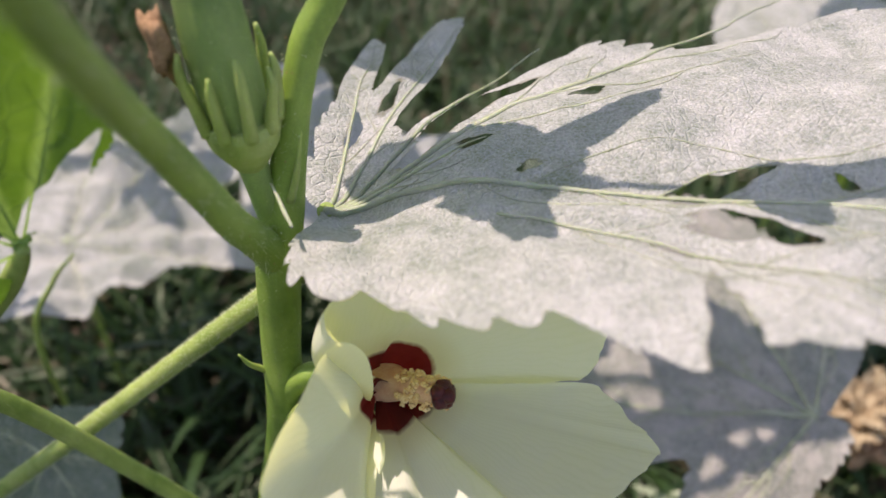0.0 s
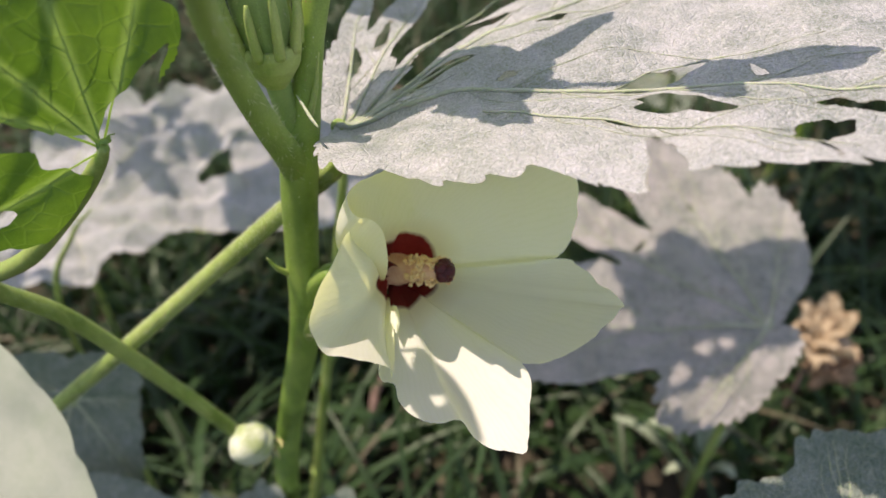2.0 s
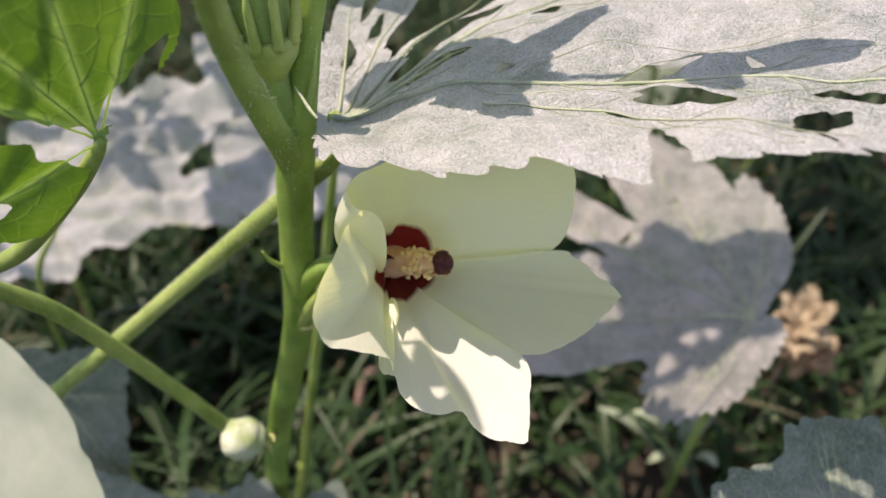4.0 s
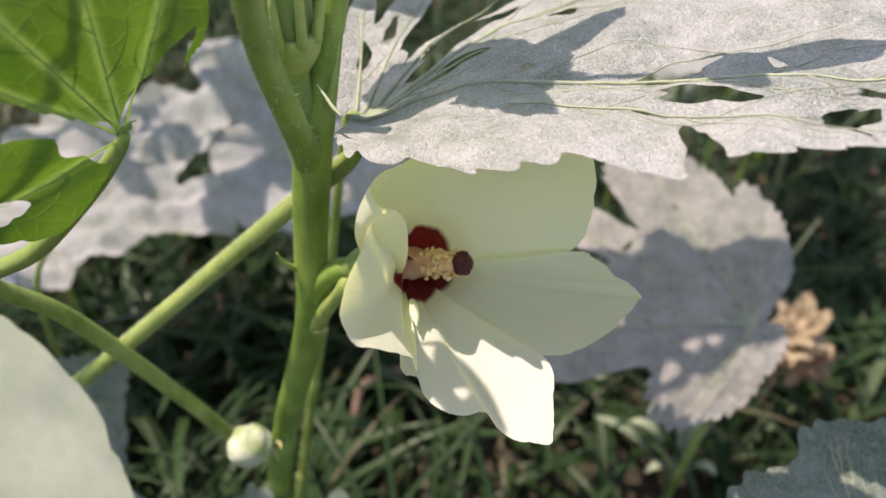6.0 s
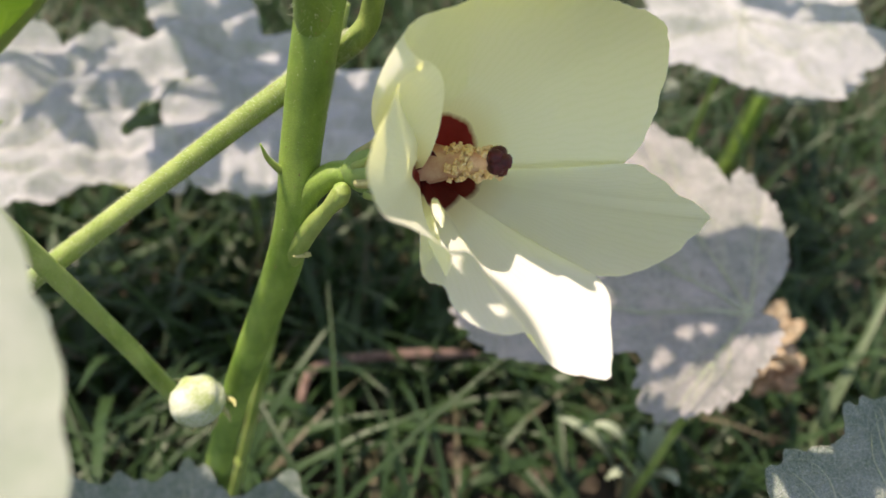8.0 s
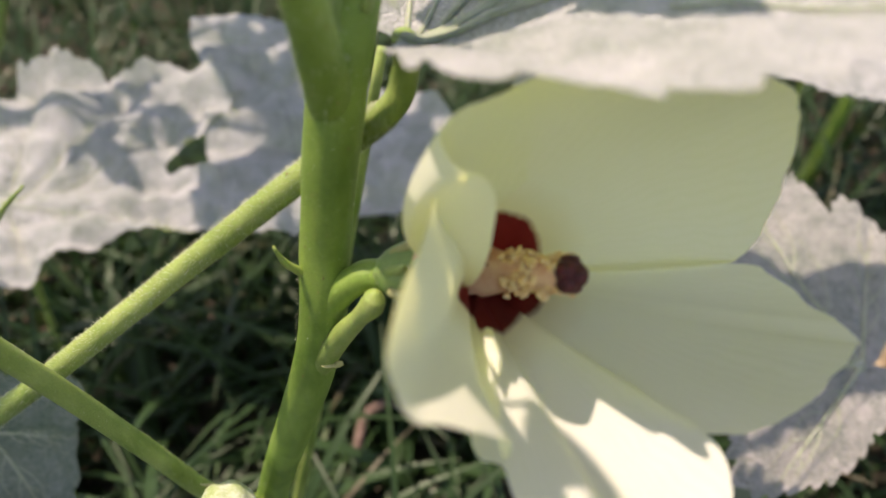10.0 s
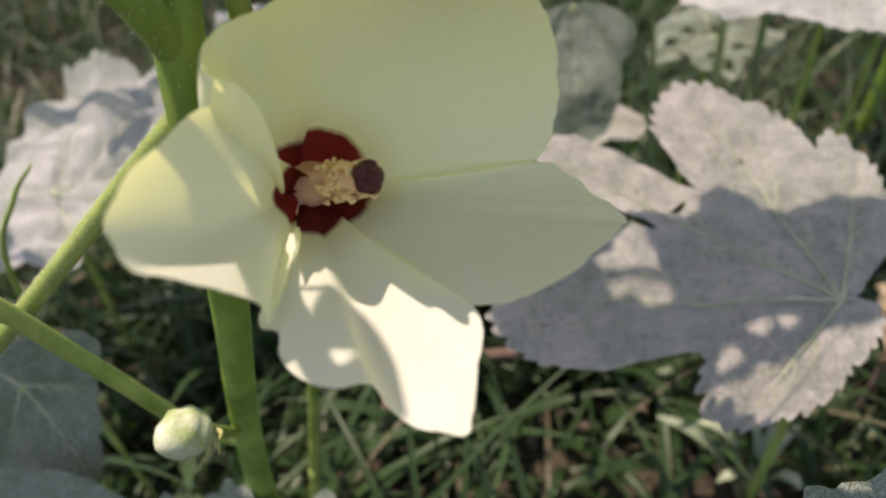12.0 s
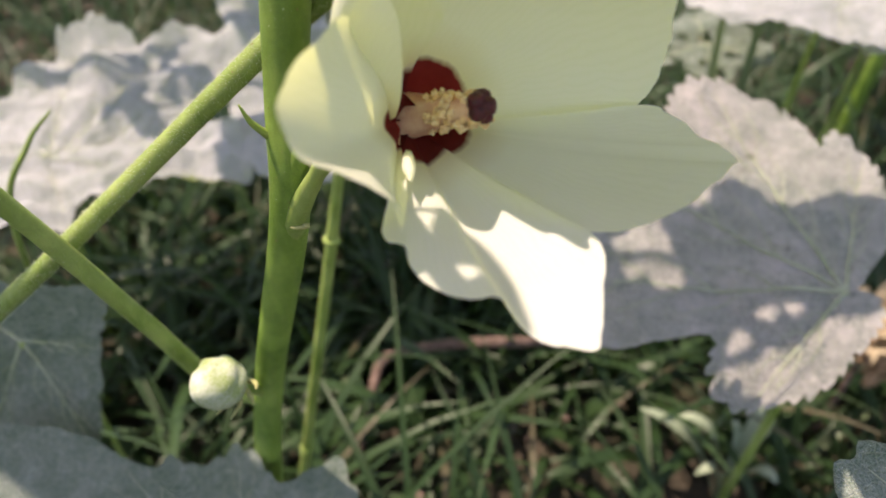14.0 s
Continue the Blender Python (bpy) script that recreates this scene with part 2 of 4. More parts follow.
SOIL = soil_material()
CLOD = plain_material("litter", (0.09, 0.06, 0.05), (0.38, 0.27, 0.235), 130, 0.85, 0.6, 0.0, 0.001)
# Greens darkened to stand for shade from okra leaves overhead.
GRASS = grass_material("grass", (0.019, 0.046, 0.017), (0.043, 0.088, 0.032), (0.13, 0.11, 0.07), 0.025)
PALE_GRASS = grass_material("pale_grass", (0.32, 0.39, 0.27), (0.44, 0.50, 0.36), (0.42, 0.44, 0.22), 0.12)
BROAD_GRASS = grass_material("broad_grass", (0.05, 0.095, 0.035), (0.20, 0.26, 0.15), (0.18, 0.17, 0.10), 0.04)


# ---- making things ----
def V(x, y, z):
    return Vector((x, y, z)) * CM


def thing(name, base, label, category, group=""):
    ob = new(name)
    ob.empty_display_size = 0.01
    ob.location = base
    return tagged(ob, label, category, group)


def link(name, mesh, material, parent, label=""):
    ob = new(name, mesh)
    mesh.materials.append(material)
    if parent is not None:
        ob.parent = parent
        if parent.data is None:
            ob.matrix_parent_inverse = Matrix.Translation(-parent.location)
    return tagged(ob, label)


def part(name, bm, material, parent, label=""):
    mesh = bpy.data.meshes.new(name)
    bm.to_mesh(mesh)
    bm.free()
    mesh.polygons.foreach_set("use_smooth", [True] * len(mesh.polygons))
    return link(name, mesh, material, parent, label)


def sheet(name, verts, faces, material, parent, label="", uv=None):
    mesh = bpy.data.meshes.new(name)
    mesh.from_pydata([tuple(v) for v in verts], [], faces)
    mesh.polygons.foreach_set("use_smooth", [True] * len(mesh.polygons))
    if uv is not None:
        layer = mesh.uv_layers.new(name="UVMap")
        for loop in mesh.loops:
            layer.data[loop.index].uv = uv[loop.vertex_index]
    return link(name, mesh, material, parent, label)


def curve_points(points, steps):
    """A smooth line along the given points."""
    p = [np.array(q, float) for q in points]
    p = [2 * p[0] - p[1], *p, 2 * p[-1] - p[-2]]
    out = []
    for i in range(1, len(p) - 2):
        for s in np.linspace(0, 1, steps, endpoint=False):
            a, b, c, d = p[i - 1 : i + 3]
            out.append(0.5 * (2 * b + (c - a) * s + (2 * a - 5 * b + 4 * c - d) * s**2 + (3 * b - a - 3 * c + d) * s**3))
    return np.array(out + [p[-2]])


def add_tube(bm, points, radii, sides=14, steps=8, ridged=0.0, closed=True):
    """Adds a round stalk along a smooth line, in centimetres."""
    line = curve_points(points, steps)
    r = np.interp(np.linspace(0, 1, len(line)), np.linspace(0, 1, len(radii)), radii)
    side = None
    loops = []
    for i, q in enumerate(line):
        ahead = Vector(line[min(i + 1, len(line) - 1)] - line[max(i - 1, 0)]).normalized()
        side = ahead.orthogonal().normalized() if side is None else (side - ahead * side.dot(ahead)).normalized()
        over = ahead.cross(side)
        loop = []
        for k in range(sides):
            a = 2 * math.pi * k / sides
            bumpy = 1 + ridged * math.sin(5 * a) + 0.05 * noise.noise(Vector((q[0] * 0.9, q[1] * 0.9, q[2] * 0.7 + k)))
            way = side * math.cos(a) + over * math.sin(a)
            loop.append(bm.verts.new((Vector(q) + way * r[i] * bumpy) * CM))
        loops.append(loop)
    for a, b in zip(loops, loops[1:]):
        for k in range(sides):
            bm.faces.new((a[k], a[(k + 1) % sides], b[(k + 1) % sides], b[k]))
    if closed:
        bm.faces.new(loops[0][::-1])
        bm.faces.new(loops[-1])


def tube(name, points, radii, material, parent, label="", sides=14, steps=8, ridged=0.0):
    bm = bmesh.new()
    add_tube(bm, points, radii, sides, steps, ridged)
    return part(name, bm, material, parent, label)


def add_blob(bm, centre, size, turn=None, rough=0.0, level=3):
    made = bmesh.ops.create_icosphere(bm, subdivisions=level, radius=1.0)["verts"]
    for v in made:
        q = Vector(v.co)
        q *= 1 + rough * noise.noise(q * 2.3 + Vector(centre))
        q = Vector((q.x * size[0], q.y * size[1], q.z * size[2]))
        if turn is not None:
            q = turn @ q
        v.co = (q + Vector(centre)) * CM


def facing(way):
    return Vector(way).normalized().to_track_quat("Z", "Y").to_matrix()


def add_hairs(bm, points, radii, count, length, seed, thick=0.0045):
    """Short bristles that stand out from a stalk."""
    rnd = random.Random(seed)
    line = curve_points(points, 12)
    r = np.interp(np.linspace(0, 1, len(line)), np.linspace(0, 1, len(radii)), radii)
    for _ in range(count):
        i = rnd.randrange(1, len(line) - 1)
        ahead = Vector(line[i + 1] - line[i - 1]).normalized()
        out = ahead.cross(Vector((rnd.gauss(0, 1), rnd.gauss(0, 1), rnd.gauss(0, 1)))).normalized()
        root = Vector(line[i]) + Vector(line[i + 1] - line[i]) * rnd.random() + out * r[i] * 0.95
        tip = root + (out + ahead * rnd.uniform(-0.3, 0.5)) * length * rnd.uniform(0.5, 1.2)
        across = out.cross(ahead) * thick
        along = ahead * thick
        q = [bm.verts.new((root + w) * CM) for w in (across, along, -across - along)]
        t = bm.verts.new(tip * CM)
        for a in range(3):
            bm.faces.new((q[a], q[(a + 1) % 3], t))


class Leaf:
    """A lobed leaf about its base: an outline as (degrees, centimetres), a frame, waves, holes and veins."""

    def __init__(self, frame_of, outline, veins, waves=0.25, pleat=0.16, teeth=(0.16, 0.85), cup=0.0, holes=(), seed=0, shift=(0, 0), ripple=0.0, dip=0.0, calm=9, hollow=1.9):
        self.calm, self.hollow = calm, hollow
        self.ripple, self.dip = ripple, dip
        self.m, self.outline, self.veins = frame_of, outline, veins
        self.waves, self.pleat, self.teeth, self.cup = waves, pleat, teeth, cup
        self.holes, self.seed = [(a - shift[0], b - shift[1], c, d, e) for a, b, c, d, e in holes], seed

    def reach(self, degrees):
        a = np.array([o[0] for o in self.outline], float)
        return np.interp(degrees, a, [o[1] for o in self.outline])

    def height(self, x, y):
        r = math.hypot(x, y)
        fold = self.ripple * (1.5 * noise.noise(Vector((x * 0.10, y * 0.5, self.seed + 20))) + 0.3 * noise.noise(Vector((x * 0.3, y * 1.3, self.seed + 40))))
        wavy = self.waves * min(1.0, 0.25 + r / 9.0)
        z = fold + wavy * noise.noise(Vector((x * 0.28, y * 0.28, self.seed))) + wavy * 0.28 * noise.noise(Vector((x * 0.8, y * 0.8, self.seed + 9))) + 0.03 * noise.noise(Vector((x * 1.7, y * 1.7, self.seed + 5)))
        z += 0.05 * self.waves * noise.noise(Vector((x * 2.6, y * 2.6, self.seed + 3)))
        for v in self.veins:
            c, s = math.cos(radians(v)), math.sin(radians(v))
            along, off = x * c + y * s, y * c - x * s
            if along > 0:
                z -= self.pleat * math.exp(-((off / (0.25 + 0.05 * along)) ** 2)) * min(1.0, along)
        return z - self.dip * math.exp(-((r / self.hollow) ** 2)) + self.cup * r * r

    def place(self, x, y, lift=0.0):
        return self.m @ (Vector((x, y, self.height(x, y) + lift)) * CM)

    def rim_table(self):
        lo, hi = self.outline[0][0], self.outline[-1][0]
        angles = np.linspace(lo, hi, 900)
        reach = self.reach(angles)
        soft = np.convolve(np.pad(reach, self.calm, mode="edge"), np.ones(2 * self.calm + 1) / (2 * self.calm + 1), "valid")
        x, y = soft * np.cos(np.radians(angles)), soft * np.sin(np.radians(angles))
        run = np.r_[0, np.cumsum(np.hypot(np.diff(x), np.diff(y)))]
        amp, wide = self.teeth
        wob = np.array([noise.noise(Vector((q * 0.5, self.seed, 0))) for q in run])
        small = np.array([noise.noise(Vector((q * 2.4, self.seed, 7))) for q in run])
        tooth = np.abs(np.sin(math.pi * (run / wide + 0.9 * wob))) ** 0.65 * (0.85 + 0.9 * wob) + 0.18 * small
        return angles, soft + amp * (tooth - 0.5) * np.minimum(1, soft / 2.5)

    def inside(self, x, y):
        """How far inside the leaf's edge and outside its holes a point lies (arrays)."""
        angles, rim = self.rim_table()
        turn = np.degrees(np.arctan2(y, x))
        turn = np.where(turn < angles[0], turn + 360, turn)
        deep = np.where(turn > angles[-1], 0.12, np.interp(turn, angles, rim)) - np.hypot(x, y)
        for cx, cy, a, b, tilt in self.holes:
            c, s = math.cos(radians(tilt)), math.sin(radians(tilt))
            u, w = ((x - cx) * c + (y - cy) * s) / a, ((y - cy) * c - (x - cx) * s) / b
            d = np.sqrt(u * u + w * w)
            ragged = 1 + 0.20 * np.sin(3 * np.arctan2(w, u) + cx) + 0.10 * np.sin(7 * np.arctan2(w, u) + 2 * cy)
            deep = np.minimum(deep, (d - ragged) * min(a, b))
        return deep

    def build(self, name, material, parent, label="", step=0.22):
        """A net of triangles trimmed along the edge and the holes."""
        lo, hi = self.outline[0][0], self.outline[-1][0]
        ring = np.radians(np.linspace(lo, hi, 200))
        rr = self.reach(np.degrees(ring)) + 0.6
        px, py = np.r_[0, rr * np.cos(ring)], np.r_[0, rr * np.sin(ring)]
        gx, gy = np.arange(px.min() - 0.5, px.max() + 0.5, step), np.arange(py.min() - 0.5, py.max() + 0.5, step)
        xx, yy = np.meshgrid(gx, gy)
        xx = xx + (np.arange(len(gy)) % 2)[:, None] * step / 2
        deep = self.inside(xx.ravel(), yy.ravel())
        flat = np.stack([xx.ravel(), yy.ravel()], 1)
        n, points, made, faces = len(gx), [], {}, []

        def corner(key):
            if key not in made:
                a, b = key
                if a == b:
                    q = flat[a]
                else:
                    t = deep[a] / (deep[a] - deep[b])
                    q = flat[a] + (flat[b] - flat[a]) * min(0.98, max(0.02, t))
                made[key] = len(points)
                points.append(q)
            return made[key]

        for j in range(len(gy) - 1):
            for i in range(n - 1):
                a = j * n + i
                quad = (a, a + 1, a + n + 1, a + n)
                if max(deep[q] for q in quad) <= 0:
                    continue
                split = ((a, a + 1, a + n), (a + 1, a + n + 1, a + n)) if j % 2 == 0 else ((a, a + 1, a + n + 1), (a, a + n + 1, a + n))
                for tri in split:
                    ring_of = []
                    for k in range(3):
                        p, q = tri[k], tri[(k + 1) % 3]
                        if deep[p] > 0:
                            ring_of.append(corner((p, p)))
                        if (deep[p] > 0) != (deep[q] > 0):
                            ring_of.append(corner((min(p, q), max(p, q))))
                    if len(ring_of) > 2:
                        faces.append(tuple(ring_of))
        places = [self.place(*q) for q in points]
        self.ob = sheet(name, places, faces, material, parent, label)
        margin = self.ob.data.attributes.new("margin", "FLOAT", "POINT")
        flat_points = np.array(points)
        rib = self.ob.data.attributes.new("rib", "FLOAT", "POINT")
        near = np.zeros(len(flat_points))
        for v in self.veins:
            c, d = math.cos(radians(v)), math.sin(radians(v))
            along, off = flat_points[:, 0] * c + flat_points[:, 1] * d, flat_points[:, 1] * c - flat_points[:, 0] * d
            near = np.maximum(near, np.where(along > 0, np.exp(-((off / 0.12) ** 2)), 0.0))
        rib.data.foreach_set("value", near)
        margin.data.foreach_set("value", np.clip(self.inside(flat_points[:, 0], flat_points[:, 1]), 0.0, 1.0))
        return self.ob

    def clear(self, x, y):
        for cx, cy, a, b, turn in self.holes:
            c, s = math.cos(radians(turn)), math.sin(radians(turn))
            if math.hypot(((x - cx) * c + (y - cy) * s) / a, ((y - cy) * c - (x - cx) * s) / b) < 1:
                return False
        return True

    def build_veins(self, material, thick=0.11, sides=3, lift=0.02, label="pale green raised vein", long=0.93, runs=None, twig=0.36):
        """Raised veins: runs are (degrees at the base, degrees far out, length, thickness, start)."""
        side = bmesh.new()
        for n, (near, away, far, wide, start) in enumerate(runs or [(v, v, float(self.reach(v)) * long, thick, 0.0) for v in self.veins]):
            def turn_at(q):
                return away + (near - away) * math.exp(-q / 5.0)

            bm = bmesh.new()
            steps = [start + (far - start) * q for q in np.linspace(0.0, 1.0, 44)]
            line = []
            for q in steps:
                a = radians(turn_at(q) + 0.9 * noise.noise(Vector((q * 0.35, away, self.seed))))
                line.append(self.local(q * math.cos(a), q * math.sin(a), lift))
            add_tube(bm, line, [wide * (1 - 0.85 * (q / far) ** 0.7) for q in steps], 8, 1)
            part("vein", bm, material, self.ob, label)
            for m in range(sides * 2):
                q = start + (far - start) * (0.22 + 0.62 * (m // 2 + 0.5 * (m % 2)) / max(1, sides))
                turn = 1 if m % 2 else -1
                v = turn_at(q)
                x0, y0 = q * math.cos(radians(v)), q * math.sin(radians(v))
                w, pts = radians(v + turn * 42), []
                for d in np.linspace(0, far * 0.34, 16):
                    x, y = x0 + d * math.cos(w), y0 + d * math.sin(w)
                    ang = math.degrees(math.atan2(y, x))
                    ang += 360 if ang < self.outline[0][0] else 0
                    if math.hypot(x, y) > 0.93 * float(self.reach(ang)) or not self.clear(x, y):
                        break
                    pts.append(self.local(x, y, lift * 0.4))
                    w -= turn * 0.03 + 0.08 * noise.noise(Vector((d, v, m)))
                if len(pts) > 2:
                    add_tube(side, pts, [wide * twig, wide * 0.1], 6, 1)
        tagged(part("vein_web", side, material, self.ob, "fine pale side veins"), kind="stuff")

    def local(self, x, y, lift):
        return (self.place(x, y, lift)) / CM


def lie(base, slope=(0, 0)):
    """The frame of a leaf that lies about level, rising by slope along x and y."""
    m = Matrix.Identity(4)
    m[2][0], m[2][1] = slope
    return Matrix.Translation(V(*base)) @ m


def hang(base, right, up):
    """The frame of a leaf in the plane of two directions."""
    x = Vector(right).normalized()
    y = (Vector(up) - x * Vector(up).dot(x)).normalized()
    m = Matrix((x, y, x.cross(y))).transposed().to_4x4()
    return Matrix.Translation(V(*base)) @ m


# ---- ground ----
def ground_height(x, y):
    near = math.exp(-((x / 1.6) ** 2 + ((y - 0.5) / 1.6) ** 2))
    return near * (0.012 * noise.noise(Vector((x * 9, y * 9, 0))) + 0.006 * noise.noise(Vector((x * 31, y * 31, 2))) + 0.003 * noise.noise(Vector((x * 90, y * 90, 5))))


def build_ground():
    u = np.linspace(-1, 1, 171)
    x = np.sinh(u * 5.6) / math.sinh(5.6) * 80
    x = x * 0.97 + u * 0.6
    verts = [(a, b + 0.5, ground_height(a, b + 0.5)) for b in x for a in x]
    n = len(x)
    faces = [(i * n + j, i * n + j + 1, i * n + n + j + 1, i * n + n + j) for i in range(n - 1) for j in range(n - 1)]
    ob = sheet("ground", verts, faces, SOIL, None)
    tagged(ob, "dark crumbly garden soil under grass and litter", "ground", kind="structure")


build_ground()


def add_blade(verts, faces, root, length, wide, heading, lean, curl, steps=6):
    """One grass blade: a folded ribbon that rises, leans and bends over."""
    side = Vector((-math.sin(heading), math.cos(heading), 0))
    way = Vector((math.cos(heading), math.sin(heading), 0))
    q, pitch, start = Vector(root), radians(90 - lean), len(verts)
    for i in range(steps + 1):
        s = i / steps
        half = wide * 0.5 * (1 - s**2.2) * (0.6 + 0.4 * min(1, s * 5)) + 0.0002
        ahead = way * math.cos(pitch) + Vector((0, 0, 1)) * math.sin(pitch)
        over = ahead.cross(side)
        verts += [q - side * half + over * half * 0.25, q - over * 0.0002, q + side * half + over * half * 0.25]
        q = q + ahead * (length / steps)
        pitch -= radians(curl) / steps
    for i in range(steps):
        a = start + 3 * i
        faces += [(a, a + 1, a + 4, a + 3), (a + 1, a + 2, a + 5, a + 4)]


def grass(name, count, spread, sizes, widths, material, label, seed, clump=0.5):
    rnd = random.Random(seed)
    verts, faces, tufts = [], [], []
    for _ in range(count):
        if not tufts or rnd.random() > clump:
            tufts = [(rnd.gauss(spread[0], spread[2]), rnd.gauss(spread[1], spread[3]))]
        x, y = tufts[0][0] + rnd.gauss(0, 0.012), tufts[0][1] + rnd.gauss(0, 0.012)
        root = Vector((x, y, ground_height(x, y) - 0.003))
        shape = rnd.uniform(*sizes), rnd.uniform(*widths), rnd.uniform(0, 6.283), rnd.uniform(5, 45), rnd.uniform(20, 110)
        if math.hypot(x - 0.19, y - 0.215) > 0.05:
            add_blade(verts, faces, root, *shape)
    ob = sheet(name, verts, faces, material, None)
    return tagged(ob, label, "grass", kind="stuff")


grass("grass", 4300, (0.05, 0.62, 0.46, 0.36), (0.07, 0.19), (0.003, 0.0075), GRASS, "thin dark green grass standing in the soil", 3, 0.75)
grass("grass", 6500, (0.05, 1.3, 1.1, 1.0), (0.10, 0.26), (0.004, 0.008), GRASS, "thin dark green grass further off", 4, 0.7)
grass("grass", 11000, (0.0, 1.5, 3.2, 3.2), (0.10, 0.30), (0.004, 0.010), GRASS, "loose dark green grass all round", 6, 0.75)
grass("grass", 420, (0.03, 0.36, 0.26, 0.16), (0.09, 0.19), (0.007, 0.015), GRASS, "broad dark green grass blades in the shade", 9, 0.7)
grass("grass", 120, (0.08, 0.45, 0.3, 0.2), (0.05, 0.12), (0.006, 0.012), BROAD_GRASS, "broad pale green grass blades bent over", 8, 0.6)


def litter():
    rnd = random.Random(12)
    bm = bmesh.new()
    for _ in range(760):
        x, y = rnd.uniform(-0.6, 0.7), rnd.uniform(0.14, 1.1)
        s = rnd.uniform(0.2, 1.1)
        turn = Euler((rnd.uniform(-0.6, 0.6), rnd.uniform(-0.6, 0.6), rnd.uniform(0, 6.3))).to_matrix()
        add_blob(bm, (x * 100, y * 100, ground_height(x, y) * 100 + s * 0.2), (s, s * rnd.uniform(0.3, 0.8), s * rnd.uniform(0.1, 0.3)), turn, 1.1, 2)
    tagged(part("litter", bm, CLOD, None), "pinkish brown clods and dry scraps lying on the soil", "litter", kind="stuff")


litter()

# ---- the okra plant with the flower ----
FOOT = (-10.5, 16.5, 0.0)
plant = thing("okra_plant", V(*FOOT), "upright green okra plant with one open cream flower", "okra plant")

STEM = [(-10.5, 16.5, -1.0), (-9.6, 15.6, 10.0), (-7.9, 13.9, 22.0), (-6.5, 12.7, 29.4), (-4.5, 11.3, 37.6), (-4.1, 11.5, 41.0), (-3.75, 11.7, 43.8), (-3.5, 11.9, 45.0), (-2.95, 12.1, 47.4), (-2.55, 12.3, 48.8), (-1.8, 12.6, 50.3), (-1.2, 12.8, 54.0), (-1.0, 13.0, 58.4)]
stem = tube("stem", STEM, [0.62, 0.6, 0.56, 0.5, 0.5, 0.5, 0.52, 0.45, 0.31, 0.32, 0.32, 0.28, 0.22], STALK, plant, "smooth light green stem", 20, 10, 0.012)

UP_STALK = [(-3.8, 11.72, 43.4), (-3.84, 11.45, 44.2), (-3.88, 10.85, 45.15), (-3.92, 9.95, 46.4), (-4.08, 8.9, 48.4), (-3.95, 7.6, 50.2), (-3.4, 5.75, 52.2), (-2.9, 4.0, 54.6)]
tube("petiole", UP_STALK, [0.36, 0.4, 0.37, 0.32, 0.295, 0.26, 0.215, 0.18], STALK, plant, "thick hairy green petiole", 20, 10, 0.01)
neighbour = thing("okra_plant", V(-29, 13, 0), "okra plant whose broad eaten leaf reaches over the flower", "okra plant")
tube("stem", [(-29, 13, -0.6), (-28.6, 13, 12), (-28.2, 12.8, 24)], [0.6, 0.55, 0.4], STALK, neighbour, "short green stem", 14, 8)
LEAF_STALK = [(-28.5, 13.0, 14.0), (-24.0, 12.6, 23.0), (-17.5, 12.4, 30.0), (-10.96, 12.3, 36.0), (-4.75, 12.2, 41.75), (-2.9, 12.3, 43.3), (-2.55, 12.3, 44.2), (-2.6, 12.05, 44.95)]
tube("petiole", LEAF_STALK, [0.4, 0.34, 0.3, 0.28, 0.28, 0.27, 0.25, 0.2], PALE_STALK, neighbour, "slanting pale green petiole", 16, 10)
LOW_STALK = [(-6.9, 13.0, 27.6), (-8.4, 12.6, 29.2), (-9.6, 11.9, 33.4), (-11.3, 10.9, 39.0), (-12.35, 10.2, 41.2), (-12.0, 9.7, 42.2), (-10.2, 9.25, 43.4), (-8.3, 9.1, 45.3), (-7.4, 8.85, 46.4), (-7.05, 8.68, 46.9)]
tube("petiole", LOW_STALK, [0.34, 0.3, 0.28, 0.27, 0.26, 0.24, 0.23, 0.22, 0.17, 0.1], PALE_STALK, plant, "curving pale green petiole", 16, 10)

hairs = bmesh.new()
add_hairs(hairs, UP_STALK, [0.36, 0.4, 0.37, 0.32, 0.295, 0.26, 0.215, 0.18], 150, 0.17, 11, 0.009)
add_hairs(hairs, UP_STALK, [0.36, 0.4, 0.37, 0.32, 0.295, 0.26, 0.215, 0.18], 520, 0.10, 1)
add_hairs(hairs, STEM[4:9], [0.5, 0.5, 0.52, 0.5, 0.38], 1100, 0.06, 2)
add_hairs(hairs, LEAF_STALK[2:6], [0.29, 0.28, 0.28, 0.27], 7500, 0.10, 3, 0.0055)
add_hairs(hairs, LOW_STALK[1:5], [0.3, 0.28, 0.27, 0.26], 500, 0.06, 4)
add_hairs(hairs, [tuple(c0 - FACE * k) for k in (2.5, 2.1, 1.6, 1.2)], [0.36, 0.52, 0.63, 0.62], 260, 0.08, 5)
tagged(part("bristles", hairs, HAIR, plant, "short pale bristles on the stalks"), kind="stuff")

